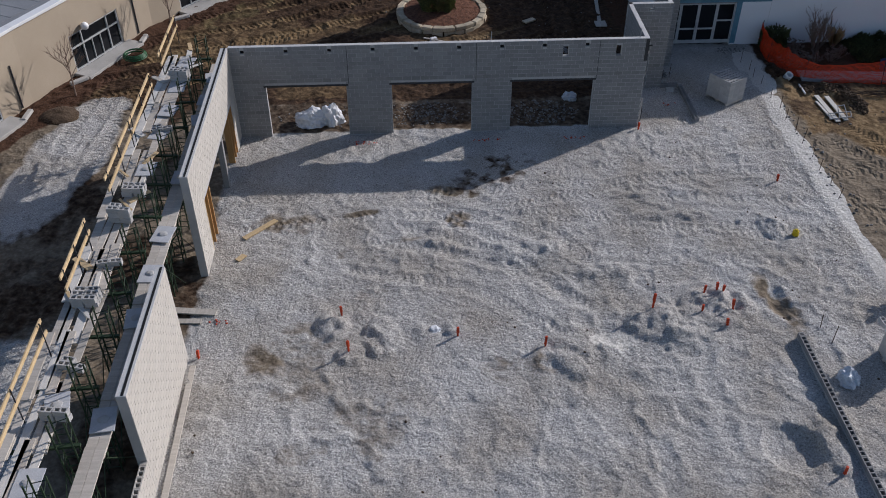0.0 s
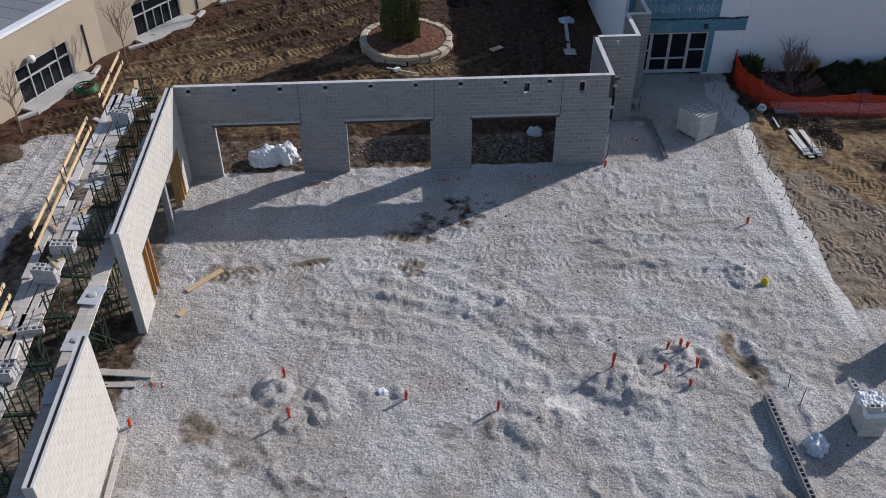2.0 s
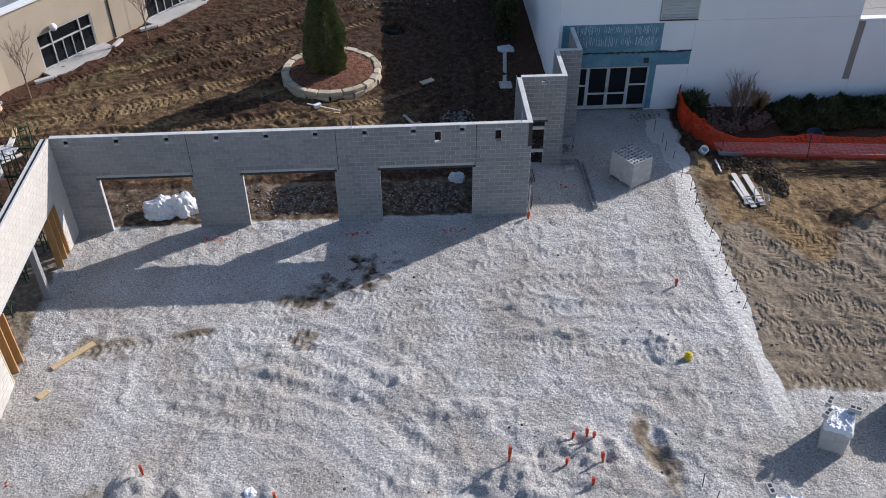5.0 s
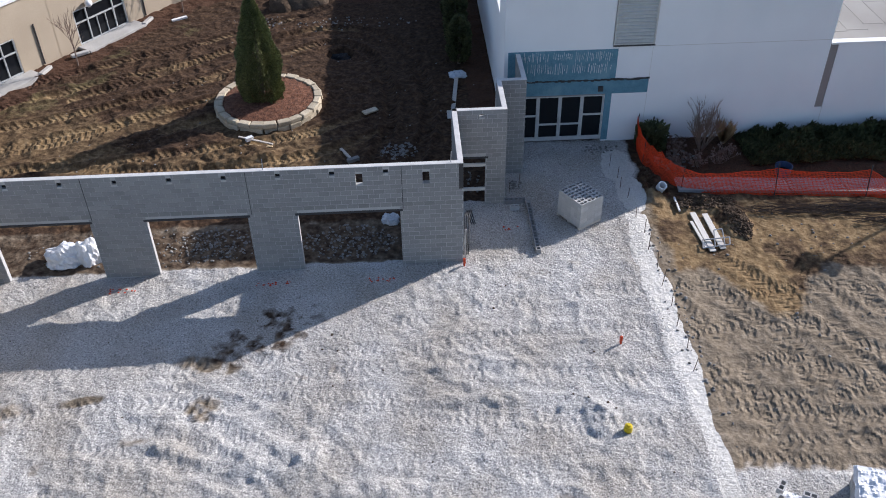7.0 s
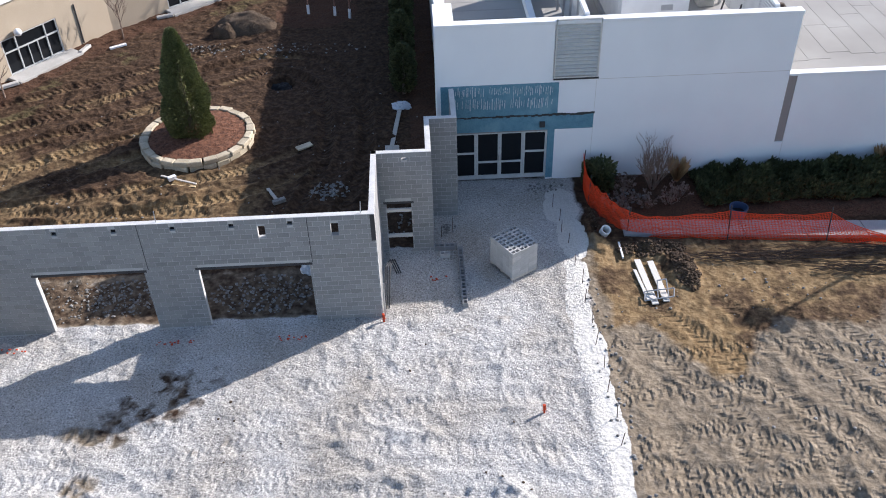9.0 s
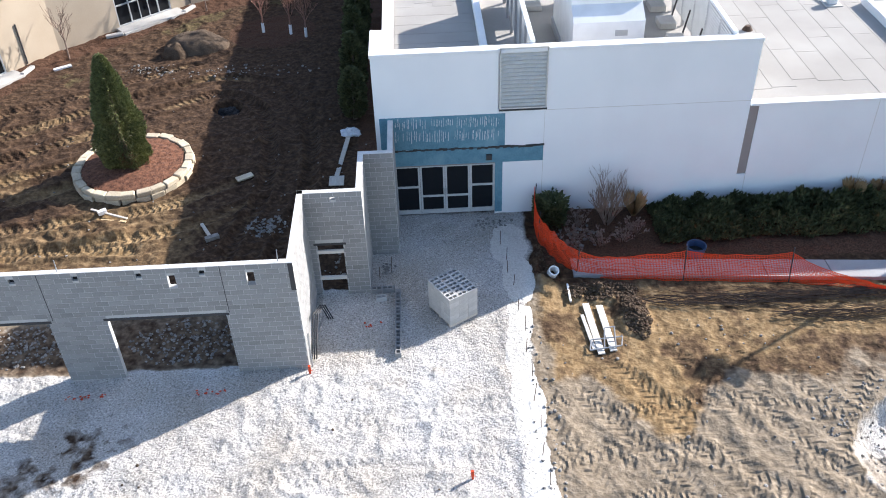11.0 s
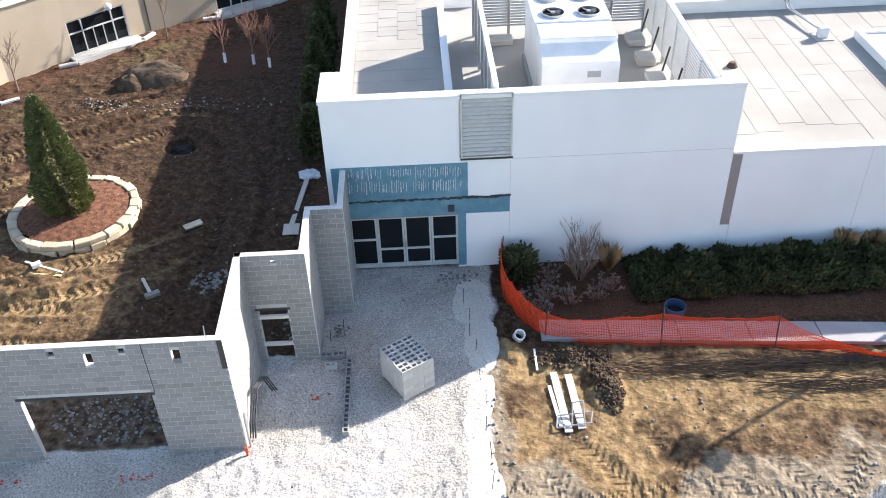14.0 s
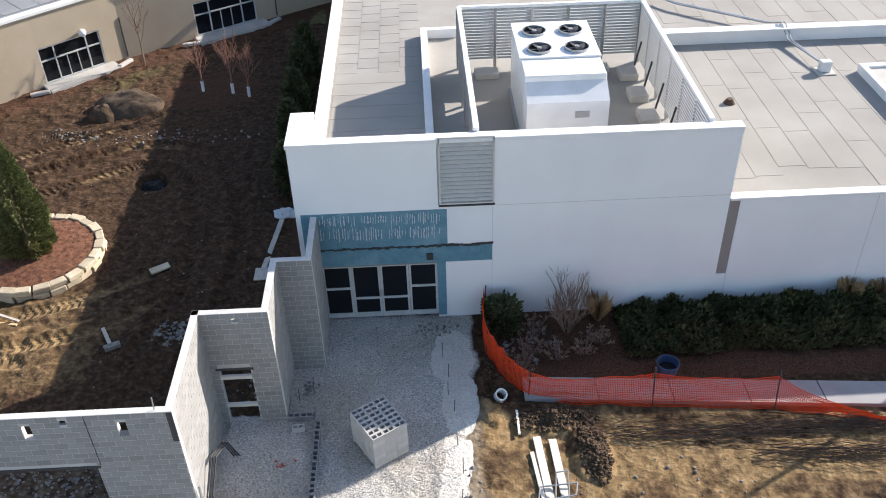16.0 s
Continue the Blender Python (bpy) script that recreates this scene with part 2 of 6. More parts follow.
def blob(x, y, cx, cy, rx, ry, turn=0.0):
    c, s = math.cos(turn), math.sin(turn)
    u, v = (x - cx) * c + (y - cy) * s, -(x - cx) * s + (y - cy) * c
    return np.clip(1 - (u / rx) ** 2 - (v / ry) ** 2, 0, 1)


def track(x, y, pts, z, gauge=0.95, width=0.46, depth=0.05, tread=0.34):
    """Presses a pair of tyre ruts with lug marks along a path of points."""
    P = np.array(pts, float)
    t = np.linspace(0, len(P) - 1, 40 * (len(P) - 1))
    i = np.clip(t.astype(int), 0, len(P) - 2)
    f = (t - i)[:, None]
    p0, p1, p2, p3 = P[np.maximum(i - 1, 0)], P[i], P[i + 1], P[np.minimum(i + 2, len(P) - 1)]
    Q = 0.5 * (2 * p1 + (p2 - p0) * f + (2 * p0 - 5 * p1 + 4 * p2 - p3) * f ** 2 + (3 * p1 - p0 - 3 * p2 + p3) * f ** 3)
    D = np.gradient(Q, axis=0)
    L = np.concatenate([[0], np.cumsum(np.hypot(*(Q[1:] - Q[:-1]).T))])
    D /= np.hypot(D[:, 0], D[:, 1])[:, None] + 1e-9
    best = np.full(x.shape, 1e9)
    side = np.zeros(x.shape)
    along = np.zeros(x.shape)
    for k in range(len(Q)):
        m = (np.abs(x - Q[k, 0]) < 2) & (np.abs(y - Q[k, 1]) < 2)
        if not m.any():
            continue
        dx, dy = x[m] - Q[k, 0], y[m] - Q[k, 1]
        d = dx * dx + dy * dy
        up = d < best[m]
        idx = np.flatnonzero(m.ravel())[up]
        best.ravel()[idx] = d[up]
        side.ravel()[idx] = (dx * -D[k, 1] + dy * D[k, 0])[up]
        along.ravel()[idx] = L[k] + (dx * D[k, 0] + dy * D[k, 1])[up]
    s = np.abs(side) - gauge
    inside = np.exp(-(s / width * 1.5) ** 4) * (best < 3)
    rim = np.exp(-((np.abs(s) - width) / 0.12) ** 2) * (best < 3)
    return z - depth * 0.6 * inside + depth * 0.6 * rim, inside, along + np.abs(s) * 0.6


gx = np.concatenate([[-700, -400, -200, -120, -80, -60, -48, -40], np.arange(-34, 30.01, 0.085), [34, 40, 50, 70, 110, 200, 400, 700]])
gy = np.concatenate([[-500, -250, -120, -70, -45, -34, -28], np.arange(-25, 36.01, 0.085), [40, 46, 56, 75, 120, 220, 450, 800]])
X, Y = np.meshgrid(gx, gy)
n_big, n_mid, n_small = fbm(X, Y, 0.25, 1), fbm(X, Y, 1.1, 5), fbm(X, Y, 4.0, 9, 2)
wob = (fbm(X, Y, 0.55, 31) - 0.5) * 2
# crushed stone pad, its run to the entrance, the haul road and loose spills
pad = step(0.4, -0.2, X - (6.95 + wob * np.where(Y > -10, 0.22, 0.9))) * np.where(X > -0.4, step(4.1, 3.8, Y), step(3.2, 2.4, Y + wob * 0.5)) * step(-19.6, -18.8, X)
pad = np.maximum(pad, step(8.35, 7.85, X + wob * 0.4 + 0.5 * step(6.0, 4.0, Y)) * step(1.9, 2.1, X) * step(8.9, 8.4, Y) * step(-1, 0.5, Y))
pad = np.maximum(pad, step(-9.6, -11.2, Y + wob * 1.6) * step(17, 12, X + wob * 2) * step(-19, -18.5, X))
yard = 0.75 * step(-23.2, -24.0, X + wob * 0.6) * step(-31, -29, X) * step(-13, -14.5, Y + wob)
road = step(0.35, 0.75, blob(X, Y, -26.8, -1.6, 2.6, 8.5, -0.12) + wob * 0.22 + 0.1)
spill = 0.7 * step(0.0, 0.3, blob(X, Y, 20.2, -4.7, 3.8, 2.9, 0.1) + wob * 0.15)
inner = step(3.6, 2.2, Y + wob * 0.8) * step(0.1, 0.4, Y) * step(-0.3, -0.6, X) * step(-19.2, -18.9, X)
stone = np.clip(np.maximum.reduce([pad * (1 - 0.85 * inner), yard, road * 0.85, spill * 0.9]), 0, 1)
stone = stone * np.where((Y > 9.0) | ((Y > 4.1) & (X < 1.9)), 0, 1)
soil_patch = np.maximum.reduce([
    blob(X, Y, -14.8, -14.8, 3.0, 2.0) * 0.3, blob(X, Y, -16.4, -8.0, 1.9, 2.6) * 0.45, blob(X, Y, -9.0, -6.95, 0.9, 0.8) * 0.8, blob(X, Y, -13.1, -6.45, 1.0, 0.3, 0.1) * 0.9, blob(X, Y, -11.0, -8.3, 0.9, 0.4) * 0.6, blob(X, Y, -14.6, -9.4, 1.4, 0.5, 0.3) * 0.5, np.sqrt(blob(X, Y, -7.1, -3.5, 2.6, 1.6, 0.3)) * (0.33 + 0.45 * step(0.4, 0.62, fbm(X, Y, 3.2, 172))), blob(X, Y, -9.2, -5.0, 1.5, 0.5, -0.2) * 0.8, blob(X, Y, -12.0, -5.9, 2.2, 0.7) * 0.35,
    blob(X, Y, -7.0, -15.6, 2.4, 1.2) * 0.5, blob(X, Y, 2.6, -12.9, 0.9, 2.2, 0.2) * 0.9, blob(X, Y, -12.5, -18.5, 5, 2.2) * 0.2, blob(X, Y, -5.2, -5.5, 2.2, 0.5, 0.3) * 0.5,
    blob(X, Y, 3.4, -0.6, 2.5, 0.9, 0.4) * 0.35])
stone = stone - 0.27 * step(0.44, 0.6, fbm(X, Y, 0.45, 170)) * np.sqrt(blob(X, Y, -15.5, -13, 5.0, 9.5)) - 0.25 * step(0.48, 0.62, fbm(X, Y, 0.6, 171)) * (Y < 3)
stone = np.clip(stone - soil_patch * step(0.35, 0.62, n_mid + 0.12), 0, 1)
# relief
ridge = 1 - np.abs(2 * fbm(X, Y, 0.9, 120, 3) - 1) * 4
ridge = np.clip(ridge, 0, 1) * step(0.42, 0.58, fbm(X, Y, 0.22, 140))
Z = (n_big - 0.5) * 0.10 + (n_mid - 0.5) * 0.05
Z = Z + np.where(stone > 0.5, (n_small - 0.5) * 0.065, (n_small - 0.5) * 0.06 + (fbm(X, Y, 1.7, 77) - 0.5) * np.where(X > 7.5, 0.07, 0.15) * (np.abs(X) < 33))
Z = Z + 0.07 * ridge * np.where(Y > 3.5, 1.2, np.where(X > 7.5, 0.45, 1.0)) + (fbm(X, Y, 2.4, 150, 3) - 0.5) * np.where(X > 7.5, 0.04, 0.09)
Z = Z - 0.12 * step(8.2, 9.2, X) * step(5, 3, Y)
for cx, cy, rx, ry, h in ((-14.0, -13.2, 0.6, 0.8, 0.2), (-13.3, -14.7, 0.55, 0.5, 0.2), (-12.2, -13.9, 0.7, 1.1, 0.17), (-2.1, -13.7, 1.3, 1.0, 0.2), (-1.3, -14.5, 1.1, 0.8, 0.13),
                          (-9.6, -13.5, 0.5, 0.4, 0.1), (-5.4, -15.2, 1.6, 1.1, 0.15), (0.2, -13.0, 1.5, 1.1, 0.2), (2.0, -19.4, 0.45, 1.3, 0.14), (-6.2, -9.3, 2.0, 0.8, 0.14), (-3.6, -10.6, 1.6, 0.5, 0.12),
                          (-9.9, -8.0, 0.5, 1.0, 0.1), (3.9, -8.2, 0.6, 0.9, 0.14), (0.4, -7.2, 3.2, 0.3, 0.07), (-1.0, -5.6, 3.4, 0.28, 0.06), (-9.6, 8.4, 1.8, 0.7, 0.25), (10.4, 3.2, 1.3, 0.6, 0.2), (11.4, 1.9, 0.7, 1.1, 0.2),
                          (8.6, 4.6, 0.5, 1.5, 0.3)):
    Z = Z + h * np.sqrt(blob(X, Y, cx, cy, rx, ry)) * (-0.2 + 2.3 * fbm(X, Y, 2.3, 160, 3))
for cx, cy, rx, ry, h in ((0.75, -19.5, 0.95, 1.05, 0.32), (2.6, -12.7, 0.4, 1.1, 0.18), (-3.9, -14.2, 0.9, 0.55, 0.12), (20.3, -4.8, 3.5, 2.6, 1.5), (8.7, 4.5, 0.5, 0.6, 0.25), (-5.5, 18.5, 0.75, 0.7, 0.5)):
    Z = Z - h * np.sqrt(blob(X, Y, cx, cy, rx, ry))
core = (X > -33.9) & (X < 29.9) & (Y > -24.9) & (Y < 35.9)
i0, i1 = np.flatnonzero(gx > -33.95)[0], np.flatnonzero(gx < 29.95)[-1] + 1
j0, j1 = np.flatnonzero(gy > -24.95)[0], np.flatnonzero(gy < 35.95)[-1] + 1
sub = (slice(j0, j1), slice(i0, i1))
ruts = np.zeros_like(X)
xs, ys, zs = X[sub].copy(), Y[sub].copy(), Z[sub].copy()
TRACKS = (
    (((-17.5, 14.2), (-14, 16.3), (-10.8, 18.6), (-8, 20.2), (-6.3, 20.9), (-4.5, 20.4), (-3.2, 19), (-2.4, 17), (-1.9, 14), (-1.9, 10.7), (-2.6, 7.5)), 0.16),
    (((-23, 14.6), (-16.1, 18.0), (-13.3, 19.4), (-10.8, 20.8), (-8.5, 22.2)), 0.14), (((-24, 9.8), (-18, 12.0), (-14.1, 13.8), (-12.3, 14.8)), 0.12), (((-24, 7.4), (-18, 9.4), (-15.5, 10.7), (-13, 12.2)), 0.12),
    (((-15, 7.4), (-12, 8.0), (-9.5, 8.4), (-6.5, 9.2), (-4.2, 10.6)), 0.12), (((-26, 5.5), (-20, 7.0), (-15, 6.6), (-9, 6.2)), 0.12),
    (((8.0, -6.8), (10.8, -7.2), (13.6, -7.8), (18, -8.0), (24, -7.0)), 0.03), (((8.3, -5.4), (10.6, -4.8), (12.6, -5.6), (14.4, -7.6), (15, -11)), 0.035), (((9.0, -3.2), (10, -5.5), (10.3, -8.5)), 0.03),
    (((12, -1.4), (13.2, -4), (14.5, -6.4), (14.6, -10)), 0.03), (((16.4, -9.5), (15.6, -6.4), (14.2, -4.2), (13.8, -1.5)), 0.035), (((9, -9.2), (13, -9.6), (19, -10.2)), 0.03), (((8.4, -8.2), (12, -8.6), (16, -6.6), (18.5, -3.0)), 0.035), (((11, -3.4), (14, -3.2), (17, -4.6), (19, -8)), 0.03), (((10.4, -2.2), (12.4, -5.0), (12.8, -9)), 0.035), (((17.4, -8.6), (17.6, -5.6), (15.5, -2.4)), 0.04),
    (((6.5, -7.6), (1, -6.9), (-4, -5.6), (-9, -6.2)), 0.035), (((7, -3), (2, -3.4), (-3.5, -4.6)), 0.03), (((6, -10), (1, -9.2), (-4, -8.2)), 0.03), (((6.4, -5.4), (1, -5.0), (-3, -6.2), (-7, -7.2)), 0.03),
    (((-9.5, -7.4), (-7.6, -8.2), (-6.0, -9.6)), 0.045), (((-8.6, -6.6), (-6.2, -8.4), (-5.0, -10.4)), 0.04), (((-17, -6.2), (-12, -5.8), (-8, -5.9)), 0.035),
    (((-12, -9.6), (-8.5, -10.6), (-6, -12.6)), 0.05), (((-26, -12), (-26.6, -4), (-26, 4)), 0.04))
worn = step(0.26, 0.46, fbm(xs, ys, 0.9, 210, 3))
lugs = np.zeros_like(X)
for pts, depth in TRACKS:
    zs, rut, along = track(xs, ys, pts, zs, depth=depth)
    lugs[sub] = np.where(rut > np.maximum(0.25, ruts[sub]), rut * worn * np.sin(along * 2 * math.pi / 0.30), lugs[sub])
    ruts[sub] = np.maximum(ruts[sub], rut)
Z[sub] = zs
strip = step(0.75, 0.45, np.abs(X - 7.2)) * step(3.0, 2.4, Y) * step(-12.4, -11.4, Y)
Z = Z + strip * (0.03 + 0.02 * n_small - Z)
lugs = lugs * (1 - strip)
ruts = ruts * (1 - strip)
Z = np.where(core, Z, -0.03)
Z = np.where((Y > 8.3) & (X > 2.6), np.minimum(Z, 0.02), Z)
ny, nx = X.shape
gm = bpy.data.meshes.new("ground")
co = np.stack([X, Y, Z], -1).reshape(-1, 3)
jj, ii = np.meshgrid(np.arange(ny - 1), np.arange(nx - 1), indexing="ij")
q = (jj * nx + ii).ravel()
quads = np.stack([q, q + 1, q + nx + 1, q + nx], -1)
gm.vertices.add(len(co))
gm.vertices.foreach_set("co", co.ravel())
gm.loops.add(quads.size)
gm.loops.foreach_set("vertex_index", quads.ravel().astype(np.int32))
gm.polygons.add(len(quads))
gm.polygons.foreach_set("loop_start", (np.arange(len(quads)) * 4).astype(np.int32))
gm.update()
gm.polygons.foreach_set("use_smooth", np.ones(len(quads), bool))
KINKS_XY = [(-35.6, -9.5), (-29.9, 3.9), (-25.7, 12.6), (-20.9, 19.4), (-16.1, 26.2), (-9.8, 32.0), (1.5, 39.5)]
off = np.full_like(X, 1e3)
for (xa, ya), (xb, yb) in zip(KINKS_XY, KINKS_XY[1:]):
    dx, dy = xb - xa, yb - ya
    f = np.clip(((X - xa) * dx + (Y - ya) * dy) / (dx * dx + dy * dy), 0, 1)
    off = np.minimum(off, np.hypot(X - xa - f * dx, Y - ya - f * dy))
mulch = step(2.6, 1.4, off + wob * 0.8) * step(-1, 0, off)
mulch = np.maximum(mulch, step(0.2, 0.5, blob(X, Y, -4.2, 27.5, 3.2, 2.6) + wob * 0.2))
mulch = np.maximum(mulch, step(8.3, 8.9, X + wob * 0.2) * step(4.4, 5.0, Y + wob * 0.25))
mulch = np.maximum(mulch, step(0.9, 1.5, X) * step(2.6, 2.4, X) * step(10.5, 11.5, Y))
east = step(7.3, 7.7, X + wob * 0.15) * step(4.4, 3.8, Y)
edge = -1.4 - 2.6 * np.exp(-((X - 11.6) / 1.2) ** 2) + wob * 0.7
edge = edge + (fbm(X, Y, 0.7, 58) - 0.5) * 2.4
sand_and_sun = east * step(-1.1, 1.0, Y - edge) * (0.3 + 0.75 * step(0.36, 0.6, fbm(X, Y, 0.7, 55)))
# sunlight put into the yard colour: tan west of the building shadow, paler ruts
sunlit_tan = step(16, 10.5, Y + wob * 2 + 0.25 * (X + 14)) * step(-2, -6, X)
sand_and_sun = np.maximum(sand_and_sun, (0.02 + 0.40 * sunlit_tan * step(0.36, 0.6, fbm(X, Y, 0.3, 66)) + 0.34 * ruts * step(-2.0, -6.0, X) * step(0.35, 0.6, fbm(X, Y, 0.5, 67)) + 0.1 * ruts) * (Y > 3.5))
clay = east * np.maximum(step(1.2, -0.8, Y - edge), step(8.8, 7.9, X + wob * 0.6) * 0.7) * (0.75 + 0.5 * fbm(X, Y, 0.4, 44))
clay = np.maximum(clay, (0.35 + 0.6 * step(0.38, 0.6, fbm(X, Y, 0.3, 41))) * step(-18.8, -19.4, X) * step(5, 1, Y))
clay = np.maximum(clay, (0.95 - 0.55 * inner) * step(8, 7.4, X) * step(-19.2, -18.8, X) * step(3.4, 2.8, Y) * (1 - 0.6 * step(0.0, 0.3, blob(X, Y, -7.1, -3.5, 2.8, 1.8, 0.3))))
slurry = np.zeros_like(X)
lane = np.maximum(blob(X, Y, 7.5, 4.2, 0.7, 1.9), blob(X, Y, 7.3, 6.3, 0.9, 1.5))
slurry = np.maximum(slurry, 0.75 * step(0.1, 0.6, lane + (fbm(X, Y, 0.9, 97) - 0.5) * 1.3) * step(0.0, 0.25, lane))
slurry = np.maximum(slurry, 1.2 * step(0.1, 0.45, blob(X, Y, -3.95, -14.45, 1.0, 0.62) + wob * 0.12) * (blob(X, Y, -3.95, -14.45, 1.3, 0.9) > 0))
slurry = slurry * (0.45 + 0.9 * step(0.3, 0.62, fbm(X, Y, 0.8, 19) + 0.25 * step(-7, -1, Y)))
strip_w = 0.33 + 0.16 * step(0.5, 2.2, Y) + (fbm(X, Y, 0.5, 93) - 0.5) * 0.75
footing = step(0.12, -0.06, np.abs(X - 7.16 - 0.22 * step(0.5, 2.4, Y)) - strip_w + 0.1 * (n_small - 0.5)) * step(3.0, 2.6, Y + 0.35 * (X - 7)) * step(-12.4, -11.4, Y)
slurry = np.maximum(slurry, footing * (0.8 + 0.5 * step(0.3, 0.5, fbm(X, Y, 1.3, 95))))
green = 0.4 * step(0.5, 0.66, fbm(X, Y, 0.5, 88)) * step(1.6, 2.4, off) * step(5.2, 3.6, off + wob)
green = np.maximum(green, np.where(core, 0, 1))
for nm, arr in (("stone", stone), ("mulch", mulch), ("sand_and_sun", sand_and_sun), ("turf", green), ("clay", clay), ("slurry", slurry), ("lug", lugs)):
    at = gm.attributes.new(nm, "FLOAT", "POINT")
    at.data.foreach_set("value", arr.ravel().astype(np.float32))


def ground_material():
    m = bpy.data.materials.new("ground_cover")
    m.use_nodes = True
    n, l = m.node_tree.nodes, m.node_tree.links
    p = n["Principled BSDF"]
    p.inputs["Roughness"].default_value = 0.95
    p.inputs["Specular IOR Level"].default_value = 0.15
    co = n.new("ShaderNodeTexCoord")

    def noise_tex(scale, detail=5, kind="ShaderNodeTexNoise"):
        t = n.new(kind)
        t.inputs["Scale"].default_value = scale
        if kind == "ShaderNodeTexNoise":
            t.inputs["Detail"].default_value = detail
        l.new(co.outputs["Object"], t.inputs["Vector"])
        return t

    def ramp(src, stops):
        r = n.new("ShaderNodeValToRGB")
        while len(r.color_ramp.elements) < len(stops):
            r.color_ramp.elements.new(0.5)
        for e, (pos, col) in zip(r.color_ramp.elements, stops):
            e.position, e.color = pos, (*col, 1)
        l.new(src, r.inputs["Fac"])
        return r.outputs["Color"]

    def mix(fac, a, b):
        x = n.new("ShaderNodeMix")
        x.data_type = "RGBA"
        l.new(fac, x.inputs[0])
        l.new(a, x.inputs[6])
        l.new(b, x.inputs[7])
        return x.outputs[2]

    def mask(name, grain, lo, hi):
        a = n.new("ShaderNodeAttribute")
        a.attribute_name = name
        s = n.new("ShaderNodeMath")
        s.operation = "MULTIPLY_ADD"
        s.inputs[1].default_value = 0.5
        l.new(grain, s.inputs[0])
        l.new(a.outputs["Fac"], s.inputs[2])
        r = n.new("ShaderNodeMapRange")
        r.inputs["From Min"].default_value, r.inputs["From Max"].default_value = lo, hi
        l.new(s.outputs[0], r.inputs["Value"])
        return r.outputs["Result"]

    pebble = noise_tex(17, 6)
    grit = noise_tex(55, 3)
    broad = noise_tex(0.35, 6)
    clod = noise_tex(3.2, 7)
    cells = noise_tex(7, 6)
    earth = n.new("ShaderNodeMath")
    earth.operation = "MULTIPLY_ADD"
    earth.inputs[1].default_value = 0.5
    l.new(clod.outputs["Fac"], earth.inputs[0])
    half = n.new("ShaderNodeMath")
    half.operation = "MULTIPLY"
    half.inputs[1].default_value = 0.5
    l.new(cells.outputs["Fac"], half.inputs[0])
    l.new(half.outputs[0], earth.inputs[2])
    soil = ramp(earth.outputs[0], ((0.34, (0.024, 0.014, 0.009)), (0.5, (0.056, 0.033, 0.019)), (0.66, (0.115, 0.070, 0.040))))
    sandy = ramp(earth.outputs[0], ((0.30, (0.10, 0.062, 0.029)), (0.5, (0.20, 0.133, 0.066)), (0.68, (0.32, 0.228, 0.122))))
    stones = ramp(pebble.outputs["Fac"], ((0.30, (0.22, 0.212, 0.197)), (0.44, (0.44, 0.426, 0.40)), (0.56, (0.53, 0.514, 0.482)), (0.70, (0.74, 0.72, 0.68))))
    dusty = ramp(broad.outputs["Fac"], ((0.36, (0.74, 0.69, 0.62)), (0.6, (1.0, 1.0, 1.0))))
    mul = n.new("ShaderNodeMix")
    mul.data_type, mul.blend_type = "RGBA", "MULTIPLY"
    mul.inputs[0].default_value = 0.75
    l.new(stones, mul.inputs[6])
    l.new(dusty, mul.inputs[7])
    bark = ramp(pebble.outputs["Fac"], ((0.32, (0.034, 0.019, 0.012)), (0.68, (0.115, 0.06, 0.036))))
    turf = ramp(pebble.outputs["Fac"], ((0.34, (0.07, 0.075, 0.025)), (0.66, (0.19, 0.17, 0.08))))
    # ochre soil in the east, painted sunlight in the yard
    col = mix(mask("sand_and_sun", clod.outputs["Fac"], 0.45, 0.95), soil, sandy)
    clayey = ramp(earth.outputs[0], ((0.30, (0.11, 0.086, 0.059)), (0.5, (0.195, 0.157, 0.112)), (0.68, (0.30, 0.248, 0.182))))
    paste = ramp(pebble.outputs["Fac"], ((0.28, (0.48, 0.45, 0.40)), (0.5, (0.63, 0.605, 0.55)), (0.72, (0.74, 0.715, 0.66))))
    col = mix(mask("clay", clod.outputs["Fac"], 0.55, 0.95), col, clayey)
    col = mix(mask("turf", clod.outputs["Fac"], 0.55, 0.95), col, turf)
    col = mix(mask("mulch", clod.outputs["Fac"], 0.6, 0.85), col, bark)
    col = mix(mask("stone", clod.outputs["Fac"], 0.5, 0.85), col, mul.outputs[2])
    col = mix(mask("slurry", pebble.outputs["Fac"], 0.6, 0.8), col, paste)
    l.new(col, p.inputs["Base Color"])
    h = n.new("ShaderNodeMath")
    h.operation = "MULTIPLY_ADD"
    h.inputs[1].default_value = 0.42
    l.new(pebble.outputs["Fac"], h.inputs[0])
    l.new(cells.outputs["Fac"], h.inputs[2])
    h2 = n.new("ShaderNodeMath")
    h2.operation = "MULTIPLY_ADD"
    h2.inputs[1].default_value = 0.35
    l.new(grit.outputs["Fac"], h2.inputs[0])
    l.new(h.outputs[0], h2.inputs[2])
    # crushed stone is pebbly, earth is softly lumped
    lump = n.new("ShaderNodeMath")
    lump.operation = "MULTIPLY_ADD"
    lump.inputs[1].default_value = 0.7
    l.new(cells.outputs["Fac"], lump.inputs[0])
    l.new(clod.outputs["Fac"], lump.inputs[2])
    firm = n.new("ShaderNodeAttribute")
    firm.attribute_name = "stone"
    h3 = n.new("ShaderNodeMix")
    l.new(firm.outputs["Fac"], h3.inputs[0])
    soft = n.new("ShaderNodeMath")
    soft.operation = "MULTIPLY"
    soft.inputs[1].default_value = 0.65
    l.new(lump.outputs[0], soft.inputs[0])
    l.new(soft.outputs[0], h3.inputs[2])
